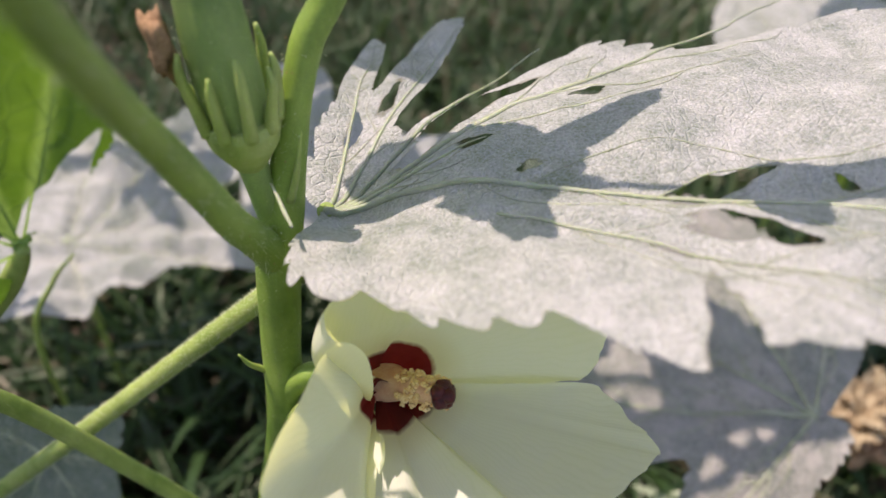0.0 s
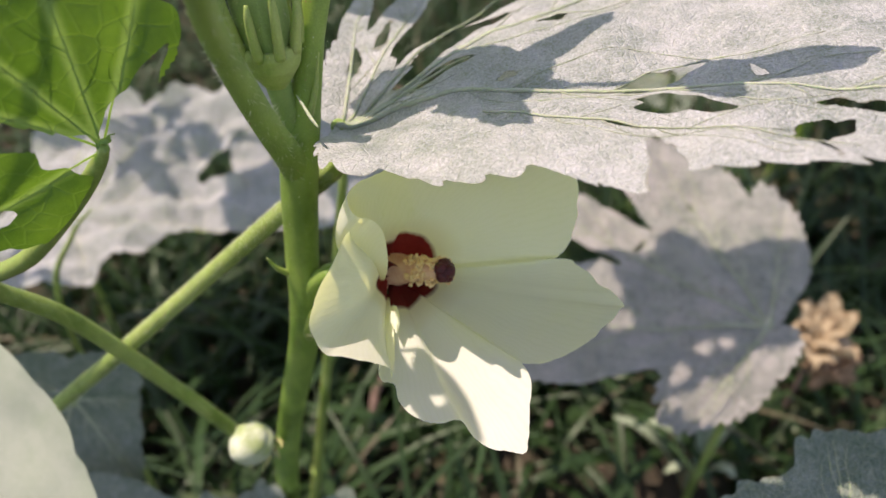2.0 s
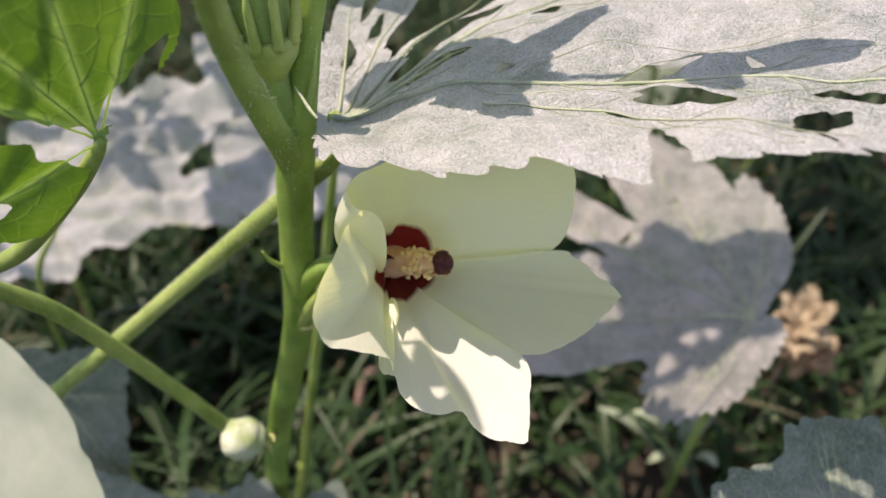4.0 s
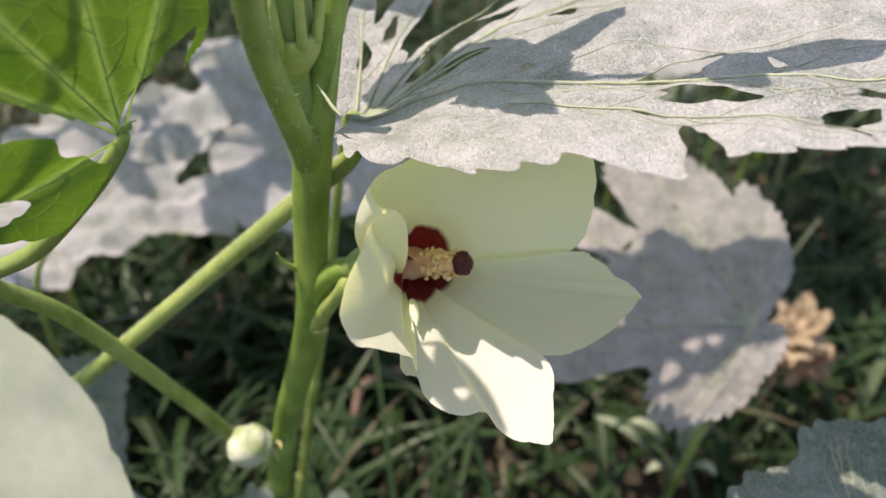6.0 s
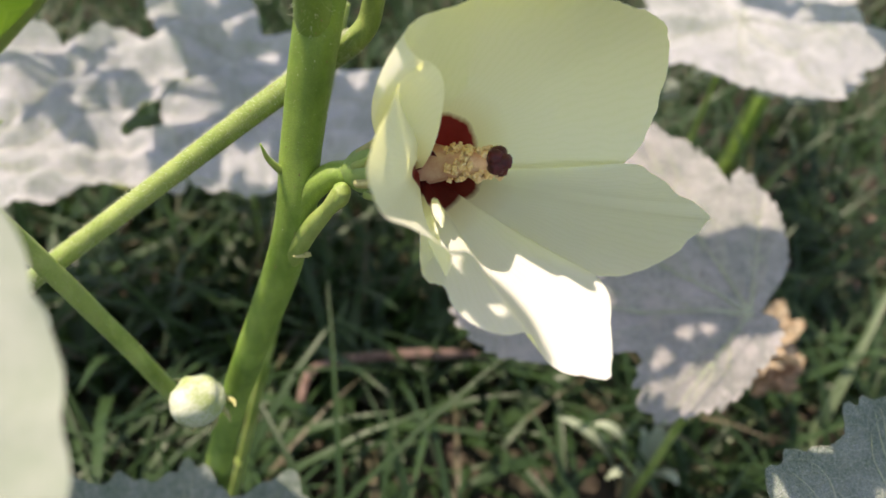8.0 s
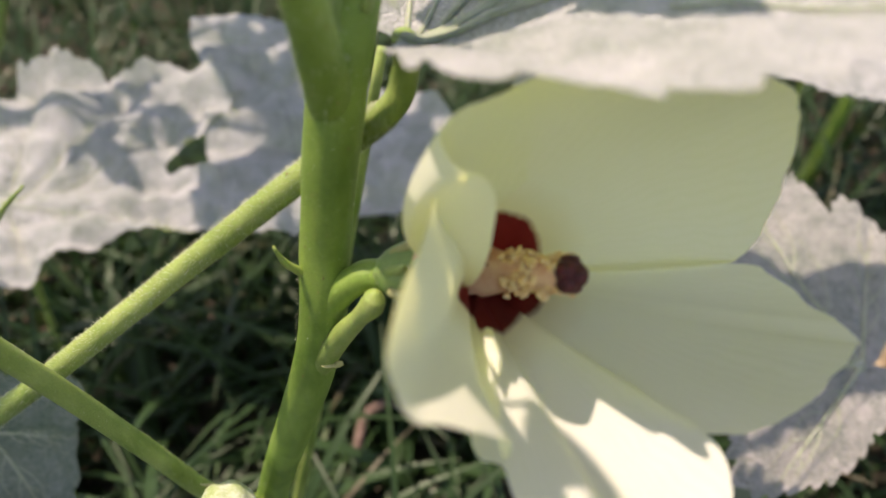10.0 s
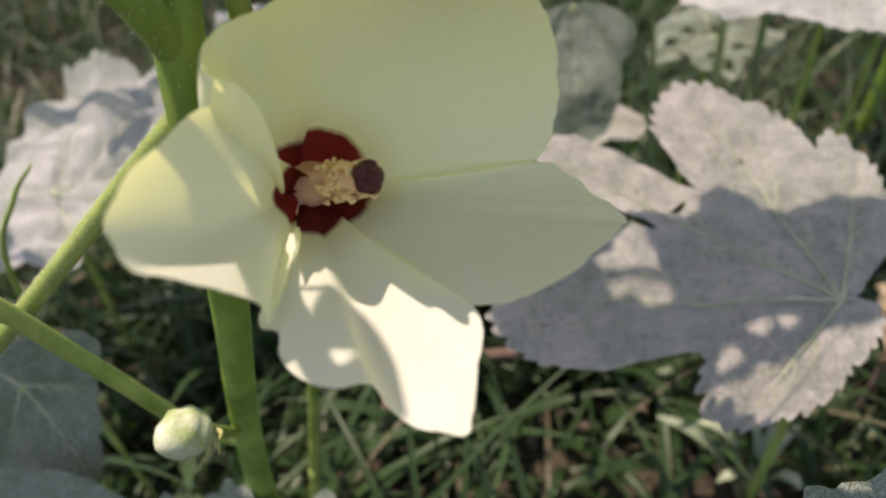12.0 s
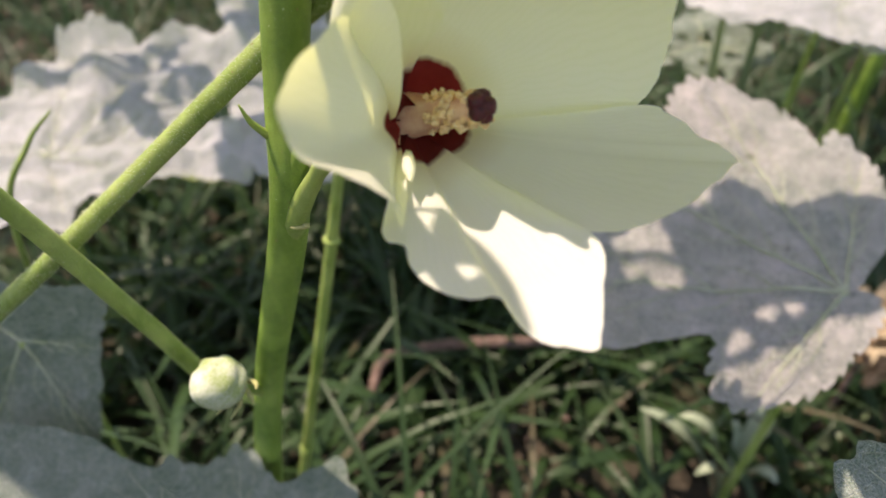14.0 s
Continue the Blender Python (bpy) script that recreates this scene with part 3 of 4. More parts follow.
def specks(count, material, size, seed, label):
    """Tiny drops and dots that stick to the stalks."""
    rnd = random.Random(seed)
    bm = bmesh.new()
    for points, radii, share in ((STEM[3:10], [0.5, 0.5, 0.5, 0.52, 0.5, 0.38, 0.42], 0.55), (UP_STALK, [0.36, 0.4, 0.37, 0.32, 0.295, 0.26, 0.215, 0.18], 0.25), (LEAF_STALK[2:6], [0.29, 0.28, 0.28, 0.27], 0.2)):
        line = curve_points(points, 30)
        r = np.interp(np.linspace(0, 1, len(line)), np.linspace(0, 1, len(radii)), radii)
        for _ in range(int(count * share)):
            i = rnd.randrange(1, len(line) - 1)
            ahead = Vector(line[i + 1] - line[i - 1]).normalized()
            out = ahead.cross(Vector((rnd.gauss(0, 1), rnd.gauss(0, 1), rnd.gauss(0, 1)))).normalized()
            s = rnd.uniform(*size)
            add_blob(bm, tuple(Vector(line[i]) + out * r[i]), (s, s, s * rnd.uniform(1.0, 2.2)), facing(ahead), 0.6, 1)
    tagged(part("specks", bm, material, plant, label), kind="stuff")


specks(70, HAIR, (0.006, 0.018), 71, "tiny whitish drops on the stalks")
specks(130, ROTTEN, (0.006, 0.018), 72, "tiny dark dots on the stalks")

# small scars on the stem
for q in ((-4.1, 10.72, 38.0),):
    bm = bmesh.new()
    add_blob(bm, q, (0.24, 0.10, 0.06), facing((0, 0, 1)), 0.5, 2)
    add_blob(bm, (q[0] + 0.15, q[1] - 0.02, q[2] + 0.04), (0.1, 0.07, 0.07), None, 0.6, 2)
    part("leaf_scar", bm, SEPAL, plant, "small yellowish scar on the stem")

tube("stipule", [(-3.2, 11.55, 45.6), (-2.95, 11.5, 46.4), (-2.75, 11.6, 47.3)], [0.09, 0.07, 0.015], PALE_STALK, plant, "thin green stipule", 8, 5)
tube("stipule", [(-4.55, 11.2, 40.3), (-4.85, 11.0, 40.8), (-5.0, 10.9, 41.3)], [0.1, 0.07, 0.02], PALE_STALK, plant, "tiny green stipule", 8, 4)

# ---- the big eaten leaf ----
# Out of view: a high leaf added to shade the side and foot leaves.
roof = Leaf(
    lie((-27.0, 17.5, 62.0), (0.05, 0.05)),
    [(-150, 0.5), (-110, 3.0), (-80, 4.6), (-55, 3.6), (-30, 6.4), (-12, 4.6), (5, 8.5), (22, 7.0), (35, 4.6), (55, 6.6), (80, 6.2), (96, 8.0), (110, 9.2), (126, 9.4), (142, 8.0), (156, 5.0), (168, 0.5)],
    (-80, -28, 8, 58), waves=0.5, pleat=0.15, teeth=(0.35, 1.0), seed=19, holes=((-22.0, 17.5, 0.7, 0.4, 30), (-21.0, 20.0, 0.5, 0.4, 0)), shift=(-27.0, 17.5),
)
roof.build("leaf", DUSTY, neighbour, "unseen high dusty leaf with two holes", 0.25)
roof.build_veins(VEIN, 0.08, 2, 0.02)
tube("stem", [(-28.2, 12.8, 23.5), (-28.6, 13.2, 40), (-28.4, 14.4, 56)], [0.42, 0.36, 0.24], STALK, neighbour, "upper green stem", 12, 8)
tube("petiole", [(-28.4, 14.3, 55.5), (-28.0, 16.0, 60.0), (-27.0, 17.5, 62.0)], [0.22, 0.2, 0.14], PALE_STALK, neighbour, "upper petiole", 10, 6)

# Unseen leaf and petiole, placed to shade the left of the hanging petal.
narrow = Leaf(
    lie((-6.3, 10.0, 58.0), (0.0, 0.05)),
    [(-120, 0.2), (-104, 0.6), (-92, 1.2), (-79, 2.2), (-68, 3.1), (-57, 2.2), (-44, 1.2), (-32, 0.6), (-16, 0.2)],
    (-68,), waves=0.15, pleat=0.05, teeth=(0.2, 0.6), seed=23, holes=((-5.83, 8.45, 0.2, 0.16, 20),), shift=(-6.3, 10.0),
)
narrow.build("leaf", DUSTY, neighbour, "narrow unseen leaf high up, added for its shade", 0.12)
narrow.build_veins(VEIN, 0.04, 2, 0.01)
tube("petiole", [(-28.4, 14.3, 55.8), (-18.0, 11.0, 60.0), (-10.0, 9.9, 59.3), (-6.3, 10.0, 58.0)], [0.16, 0.12, 0.1, 0.06], PALE_STALK, neighbour, "long thin petiole", 8, 10)

# Edge notch at 28 to 36 degrees added so sun reaches the right leaf.
big = Leaf(
    lie((-2.6, 12.0, 45.88), (0.131, -0.156)),
    [(-114, 0.5), (-106, 1.5), (-99, 2.1), (-90, 3.3), (-80, 3.75), (-70, 4.45), (-64, 5.3), (-58, 5.8), (-54, 6.5), (-50.5, 6.4), (-48.5, 7.6), (-46.5, 8.6), (-44, 8.6), (-42.5, 9.1), (-40, 9.8), (-37.5, 10.3), (-36.5, 11.2), (-32, 12.4), (-24, 13.6), (-16, 15.4), (-6, 16.6), (4, 16.0), (12, 15.0), (20, 16.0), (26, 15.6), (28.5, 11.2), (32, 10.6), (36, 9.9), (40, 9.6), (44, 8.7), (46, 7.4), (47.5, 2.6), (50, 3.6), (52, 6.2), (54, 3.0), (60, 2.5), (65, 2.9), (68, 6.0), (71, 10.4), (76, 10.6), (79, 5.6), (82, 4.6), (85, 9.0), (89, 9.4), (92, 4.6), (103, 2.4), (120, 1.2), (140, 0.5)],
    (-62, -29, -14.5, 33.5, 51, 71, 86),
    waves=0.42, pleat=0.16, teeth=(0.75, 0.85), seed=2, dip=0.95, hollow=2.5, calm=3,
    holes=((4.37, -0.2, 0.26, 0.16, 30), (6.0, 2.65, 0.42, 0.22, 12), (2.75, 0.85, 0.85, 0.24, 20), (7.65, -1.6, 1.1, 0.34, 22), (7.55, -3.25, 0.95, 0.36, -38),
           (6.3, -3.42, 0.36, 0.07, -30), (6.5, -5.7, 1.25, 0.3, 76), (9.62, -5.1, 0.66, 0.36, 22), (9.27, -5.8, 0.5, 0.08, 80), (10.38, -4.1, 0.3, 0.15, -10),
           (10.85, -4.5, 0.42, 0.18, -28), (9.75, -2.05, 0.12, 0.3, 10), (3.1, 2.75, 2.1, 0.36, 41.5), (0.35, 3.1, 0.7, 0.18, 84), (1.2, 4.4, 0.8, 0.14, 76)),
)
big.build("leaf", DUSTY, neighbour, "broad dusty grey-green leaf eaten full of holes", 0.085)
big.build_veins(VEIN, sides=4, lift=0.02, twig=0.24, runs=(
    (6, -22, 15.0, 0.095, 0.0), (24, 34, 16.0, 0.11, 0.0), (14, 19, 3.7, 0.085, 0.0), (49, 52, 8.6, 0.085, 0.0), (67, 72, 9.6, 0.075, 0.0), (83, 88, 9.0, 0.07, 0.0), (-14, -33, 11.5, 0.06, 4.0)))

# a dry curl on the edge beside the stem
tube("leaf_curl", [(-2.75, 9.7, 46.5), (-2.95, 10.1, 46.5), (-3.15, 10.5, 46.6), (-3.3, 10.75, 46.7)], [0.03, 0.045, 0.035, 0.012], VEIN, neighbour, "dry pale curl of leaf edge", 8, 5)

# This top growth is out of view, shaped by its shade on the big leaf.
young = Leaf(
    lie((-1.5, 12.9, 55.0), (0.0, 0.1)),
    [(-180, 1.8), (-150, 1.4), (-110, 1.4), (-88, 2.3), (-70, 2.3), (-58, 1.2), (-30, 1.1), (0, 1.5), (22, 1.7), (30, 4.0), (38, 4.6), (46, 2.4), (60, 1.6), (80, 2.0), (105, 2.3), (122, 3.2), (140, 4.8), (153, 5.0), (166, 3.6), (178, 1.9)],
    (-80, 36, 148), waves=0.2, pleat=0.1, teeth=(0.25, 0.6), seed=14, calm=3,
)
young.build("leaf", DUSTY, plant, "unseen young deeply lobed leaf at the top", 0.15)
young.build_veins(VEIN, 0.05, 2, 0.01)
tube("petiole", [(-1.05, 12.95, 57.2), (-1.5, 13.1, 56.4), (-1.5, 12.9, 55.0)], [0.12, 0.1, 0.08], PALE_STALK, plant, "short upper petiole", 10, 6)

# A second unseen top leaf, there for its shade on the big leaf.
bract_leaf = Leaf(
    lie((3.4, 11.5, 55.2), (0.0, 0.1)),
    [(-180, 1.2), (-140, 0.8), (-105, 1.5), (-80, 1.9), (-62, 1.1), (-35, 1.3), (-22, 3.0), (-10, 3.8), (2, 2.6), (20, 1.0), (60, 0.8), (95, 1.0), (140, 0.8), (180, 1.2)],
    (-85, -12), waves=0.2, pleat=0.1, teeth=(0.2, 0.6), seed=16, calm=3,
)
bract_leaf.build("leaf", DUSTY, plant, "small unseen young leaf at the top", 0.15)
bract_leaf.build_veins(VEIN, 0.04, 2, 0.01)
tube("petiole", [(-1.05, 12.95, 57.6), (1.2, 12.2, 57.4), (2.8, 11.8, 56.4), (3.4, 11.5, 55.2)], [0.1, 0.08, 0.07, 0.06], PALE_STALK, plant, "thin upper petiole", 10, 6)

# Stands above the view; outline and holes are shaped to shade the right leaf.
crown = Leaf(
    lie((2.5, 25.0, 61.0), (0.0, 0.05)),
    [(-180, 11.4), (-170, 11.4), (-160, 11.0), (-147, 9.5), (-130, 5.0), (-118, 3.9), (-105, 3.2), (-80, 2.9), (-59, 2.7), (-40, 2.9), (-25, 4.0), (-10, 6.6), (5, 7.6), (24, 7.6), (33, 6.4), (40, 5.0), (52, 4.0), (65, 3.6), (90, 4.2), (120, 3.6), (150, 6.6), (162, 9.4), (172, 11.4), (180, 11.4)],
    (-158, -95, -25, 90, 155), waves=0.5, pleat=0.12, teeth=(0.35, 1.0), seed=17, shift=(2.5, 25.0),
    holes=((2.1, 23.3, 0.55, 0.28, 10), (3.2, 23.4, 0.4, 0.25, 0), (-2.3, 26.1, 1.5, 1.25, 70), (0.4, 22.2, 0.7, 0.3, 30)),
)
crown.build("leaf", DUSTY, neighbour, "broad unseen upper leaf with holes", 0.2)
crown.build_veins(VEIN, 0.09, 2, 0.02)
tube("petiole", [(-28.4, 14.3, 55.5), (-15.0, 24.5, 63.0), (-4.0, 26.0, 63.0), (2.5, 25.0, 61.0)], [0.28, 0.24, 0.2, 0.14], PALE_STALK, neighbour, "upper green petiole", 12, 10)

# ---- the young pod beside the stem ----
POD_AT = Vector((-3.87, 11.6, 47.35))


def beside(x, y, z):
    return tuple(POD_AT + Vector((x, y, z)))


pod = tube("pod", [beside(0.12, 0.3, -2.6), beside(0.06, 0.1, -1.5), beside(0, 0, -0.5)], [0.3, 0.29, 0.34], POD, plant, "young green pod in a ribbed calyx cup", 16, 6)
tube("calyx_cup", [beside(0, 0, -0.85), beside(0, 0, -0.6), beside(0, 0, -0.25), beside(0, 0, 0.1), beside(0, 0, 0.3)], [0.3, 0.46, 0.68, 0.76, 0.7], PALE_STALK, pod, "smooth pale green cup", 24, 6)
tube("pod_body", [beside(0, 0, 0.0), beside(-0.05, 0, 1.0), beside(-0.1, 0, 2.2), beside(-0.12, 0, 3.8), beside(-0.1, 0, 4.8)], [0.55, 0.62, 0.6, 0.46, 0.1], POD, pod, "dark green ribbed pod", 24, 8, 0.05)
for i in range(9):
    a = 2 * math.pi * i / 9 + 0.3
    c, s = math.cos(a), math.sin(a)
    flare = 1.35 if i == 4 else 1.0 + 0.06 * (i % 3)
    tall = 1.5 + 0.35 * (i % 2)
    tube("bract", [beside(0.68 * c, 0.68 * s, 0.15), beside(0.76 * c, 0.76 * s, 0.6), beside(0.8 * flare * c, 0.8 * flare * s, 0.6 * tall + 0.3), beside(0.76 * flare * c, 0.76 * flare * s, tall)], [0.15, 0.125, 0.1, 0.045], PALE_STALK, pod, "narrow pale green bract", 8, 4)
bm = bmesh.new()
add_blob(bm, beside(-1.0, -0.3, 1.9), (0.22, 0.22, 0.6), None, 0.8, 3)
part("dry_tip", bm, ROTTEN, pod, "shrivelled dark dry bract tip")
fuzz = bmesh.new()
add_hairs(fuzz, [beside(0, 0, -0.8), beside(0, 0, -0.25), beside(0, 0, 0.2), beside(-0.05, 0, 1.0), beside(-0.1, 0, 2.2)], [0.3, 0.68, 0.74, 0.82, 0.7], 420, 0.09, 15)
tagged(part("down", fuzz, HAIR, pod, "short pale down"), kind="stuff")

# ---- the flower ----
calyx = bmesh.new()
add_tube(calyx, [tuple(c0 - FACE * k + Vector((0, 0, 0.1))) for k in (2.6, 2.35, 2.05, 1.6, 1.1, 0.7, 0.4)], [0.3, 0.36, 0.52, 0.63, 0.62, 0.56, 0.4], 22, 6, 0.03)
flower = part("flower", calyx, POD, plant, "open cream okra flower with a wine-red throat")
tube("pedicel", [(-4.4, 11.3, 38.4), (-3.95, 11.1, 39.7), (-3.45, 10.95, 40.4), (-3.1, 10.9, 40.55), tuple(c0 - FACE * 2.0)], [0.36, 0.33, 0.31, 0.31, 0.36], STALK, flower, "bent green flower stalk")
tube("side_bud", [(-4.5, 11.25, 37.2), (-4.25, 11.0, 38.0), (-3.92, 10.78, 38.8), (-3.45, 10.45, 39.8), (-3.2, 10.3, 40.3), (-3.13, 10.28, 40.56), (-3.09, 10.26, 40.72)], [0.3, 0.32, 0.26, 0.19, 0.25, 0.21, 0.05], PALE_STALK, flower, "small club-shaped green side shoot")
for i in range(9):
    a = 2 * math.pi * i / 9
    u = FACE.orthogonal().normalized()
    w = FACE.cross(u)
    out = u * math.cos(a) + w * math.sin(a)
    bm = bmesh.new()
    add_tube(bm, [tuple(c0 - FACE * 1.75 + out * 0.55), tuple(c0 - FACE * 1.25 + out * 0.72), tuple(c0 - FACE * 0.9 + out * (0.8 + 0.1 * (i % 3)))], [0.12, 0.1, 0.03], 8, 4)
    part("bract", bm, SEPAL if i % 2 else PALE_STALK, flower, "small yellowish green bract")


def petal(rim, bulge, ruffle, seed, label, lip=(0.0, 0.0), curl=0.0):
    """One petal: a smooth rim that runs from edge to edge, drawn in to the throat."""
    base = CORE / CM - FACE * 0.35
    line = curve_points(rim, 10)
    calm = line.copy()
    for _ in range(60):
        calm[1:-1] = (calm[:-2] + 2 * calm[1:-1] + calm[2:]) / 4
    rows, verts, uv = 34, [], []
    for i in range(rows + 1):
        s = (i / rows) ** 0.9
        for j, q in enumerate(line):
            out = Vector(calm[j] + (q - calm[j]) * s**2.5) - base
            v = j / (len(line) - 1)
            p = base + out * s
            p += Vector(bulge) * (4 * s * (1 - s) * (0.35 + 2.6 * v * (1 - v)))
            wave = ruffle * s * s * noise.noise(Vector((v * 6.0, s * 1.3, seed)))
            wave += 0.010 * s * math.sin(v * 46 + 2 * noise.noise(Vector((v * 3, s * 3, seed + 5)))) * (1 - 0.5 * s)
            p += FACE * ((lip[0] + (lip[1] - lip[0]) * v) * 6.75 * s * (1 - s) ** 2 + curl * max(0.0, 1 - v / 0.3) ** 1.5 * math.exp(-(((s - 0.28) / 0.1) ** 2)))
            p += FACE * wave * (1 - max(0.0, (s - 0.9) / 0.1) * 0.7)
            ragged = 0.012 * s**4 * noise.noise(Vector((v * 22, seed, 3.0))) + 0.006 * s**8 * noise.noise(Vector((v * 70, seed, 5.0)))
            p += out * ragged
            verts.append(p * CM)
            uv.append((s, v))
    n = len(line)
    faces = [(i * n + j, i * n + j + 1, i * n + n + j + 1, i * n + n + j) for i in range(rows) for j in range(n - 1)]
    return sheet("petal", verts, faces, PETAL, flower, label, uv)


petal([(1.2, 9.75, 41.2), (2.6, 9.65, 41.9), (3.14, 9.55, 42.2), (3.45, 9.75, 43.2), (3.4, 9.8, 44.3), (3.0, 9.75, 45.3), (1.9, 9.5, 45.75), (0.7, 9.4, 45.85), (-0.2, 9.35, 45.85), (-0.75, 9.3, 45.8), (-1.15, 9.3, 45.62), (-1.55, 9.4, 45.2), (-1.6, 9.75, 44.2)], (-0.05, 0.32, -0.05), 0.2, 1.0, "broad upright cream petal")
petal([(-0.7, 9.9, 43.6), (-0.95, 9.45, 45.2), (-1.2, 9.2, 45.6), (-1.6, 9.0, 45.58), (-2.0, 8.95, 45.4), (-2.2, 8.75, 45.2), (-2.1, 8.4, 45.08), (-1.9, 8.24, 45.02), (-1.68, 8.28, 44.92), (-1.45, 8.36, 44.45), (-1.38, 8.5, 43.6), (-1.42, 8.65, 42.85), (-1.55, 8.85, 42.3)], (-0.95, 0.10, -0.55), 0.16, 2.0, "cream petal rolled in at its front edge", (0.15, 0.45))
petal([(-1.7, 9.45, 42.5), (-1.95, 9.15, 43.4), (-2.15, 8.7, 44.2), (-2.3, 8.1, 44.58), (-2.45, 7.3, 44.7), (-2.7, 6.5, 44.74), (-2.9, 5.8, 44.6), (-2.85, 5.45, 44.3), (-2.6, 5.27, 43.95), (-2.1, 5.4, 43.6), (-1.7, 5.55, 43.2), (-1.4, 5.75, 42.7), (-1.4, 5.9, 42.1), (-1.34, 6.7, 41.95), (-1.38, 7.8, 41.8), (-1.48, 8.9, 41.6)], (-0.30, -0.05, -0.2), 0.18, 3.0, "cream petal with a wavy sunlit edge", (0.65, 0.0))
petal([(-1.55, 8.8, 41.3), (-1.55, 7.6, 41.45), (-1.5, 6.9, 41.6), (-1.72, 6.5, 41.7), (-1.66, 6.15, 41.74), (-1.36, 6.0, 41.7), (-1.25, 5.5, 41.72), (-0.8, 5.1, 41.62), (-0.35, 5.0, 41.55), (0.12, 5.12, 41.45), (0.4, 4.9, 41.1), (0.7, 4.74, 40.9), (1.2, 4.55, 40.9), (1.58, 4.55, 41.0), (1.75, 5.3, 41.3), (1.85, 6.35, 41.5), (1.1, 7.3, 41.38), (0.1, 8.4, 41.25)], (0.0, 0.0, -0.10), 0.24, 4.0, "hanging cream petal lit white by the sun", (0.0, 0.0), 0.25)
petal([(-0.35, 8.55, 41.05), (0.4, 7.5, 41.2), (1.3, 6.8, 41.4), (2.15, 6.5, 41.55), (2.9, 6.65, 41.7), (3.7, 7.1, 41.85), (4.3, 7.6, 42.05), (4.46, 7.76, 42.08), (4.3, 8.1, 42.12), (4.0, 8.5, 42.1), (3.55, 9.1, 42.2), (3.1, 9.4, 42.2), (1.6, 9.6, 41.9)], (0.05, 0.15, -0.30), 0.12, 5.0, "pointed cream petal in shade")

# a small curled lip between two petals
verts, faces = [], []
for i in range(13):
    for j in range(7):
        s, v = i / 12, j / 6 - 0.5
        at_ = Vector((-1.34, 8.25, 41.95)).lerp(Vector((-1.28, 7.3, 41.98)), s)
        wide = 0.15 * math.sin(math.pi * (0.12 + 0.84 * s))
        verts.append((at_ + Vector((wide * v * 1.6, 0.05 * math.sin(9 * s), 0.11 * math.cos(v * 2.6) * math.sin(math.pi * (0.1 + 0.85 * s)) + 0.05 * noise.noise(Vector((s * 4, v * 3, 2)))))) * CM)
faces = [(i * 7 + j, i * 7 + j + 1, i * 7 + j + 8, i * 7 + j + 7) for i in range(12) for j in range(6)]
sheet("petal_lip", verts, faces, PETAL, flower, "small curled cream lip", [(0.8, 0.5)] * len(verts))

# column, anthers and stigma
TIP = Vector((0.0, 8.88, 42.5))
way = (TIP - c0).normalized()
tube("staminal_column", [tuple(c0 - way * 1.1), tuple(c0 - way * 0.2), tuple(c0 + way * 0.5), tuple(c0 + way * 1.1), tuple(TIP - way * 0.12)], [0.62, 0.52, 0.34, 0.27, 0.22], COLUMN, flower, "pinkish cream staminal column", 16, 6)
bm = bmesh.new()
u = way.orthogonal().normalized()
w = way.cross(u)
for i in range(5):
    a = 2 * math.pi * i / 5
    add_blob(bm, tuple(TIP + (u * math.cos(a) + w * math.sin(a)) * 0.15), (0.19, 0.19, 0.19), None, 0.15, 2)
add_blob(bm, tuple(TIP + way * 0.12), (0.2, 0.2, 0.18), None, 0.1, 2)
part("stigma", bm, STIGMA, flower, "dark wine-red velvety five-lobed stigma")
bm = bmesh.new()
for k in range(4):
    add_blob(bm, (0.045 * math.cos(k * 1.7), 0.045 * math.sin(k * 1.7), 0.03 * (k % 2)), (0.052, 0.045, 0.05), None, 0.5, 2)
anther_mesh = bpy.data.meshes.new("anther")
bm.to_mesh(anther_mesh)
bm.free()
anther_mesh.materials.append(POLLEN)
anther_mesh.polygons.foreach_set("use_smooth", [True] * len(anther_mesh.polygons))
rnd = random.Random(5)
for i in range(104):
    d, a = rnd.uniform(0.55, 1.72), rnd.uniform(0, 2 * math.pi)
    out = u * math.cos(a) + w * math.sin(a)
    spot = c0 + way * d + out * (rnd.uniform(0.27, 0.44) - 0.04 * d)
    ob = new("anther", anther_mesh)
    ob.parent = flower
    ob.matrix_basis = Matrix.Translation(spot * CM) @ Euler((rnd.uniform(0, 6), rnd.uniform(0, 6), 0)).to_matrix().to_4x4() @ Matrix.Scale(rnd.uniform(0.7, 1.2), 4)

# ---- the round bud low on the stem ----
bm = bmesh.new()
bud_way = Vector((-0.35, -0.75, 0.55)).normalized()
made = bmesh.ops.create_icosphere(bm, subdivisions=4, radius=1.0)["verts"]
for v in made:
    q = Vector(v.co)
    a = math.atan2(q.y, q.x) + 1.3 * q.z
    ridge = 1 + (0.055 * math.cos(5 * a) - 0.05 * math.exp(-((math.sin(2.5 * a) / 0.12) ** 2))) * (1 - q.z * q.z)
    q = Vector((q.x * ridge * 0.8, q.y * ridge * 0.8, q.z * (0.86 + 0.22 * max(0.0, q.z) ** 3)))
    v.co = (facing(bud_way) @ q + Vector((-7.27, 10.6, 31.9))) * CM
bud = part("bud", bm, BUD, plant, "round pale downy flower bud")
down = bmesh.new()
add_hairs(down, [tuple(Vector((-7.27, 10.6, 31.9)) + bud_way * k) for k in (-0.85, -0.5, 0.0, 0.5, 0.85)], [0.3, 0.66, 0.78, 0.66, 0.3], 900, 0.10, 6)
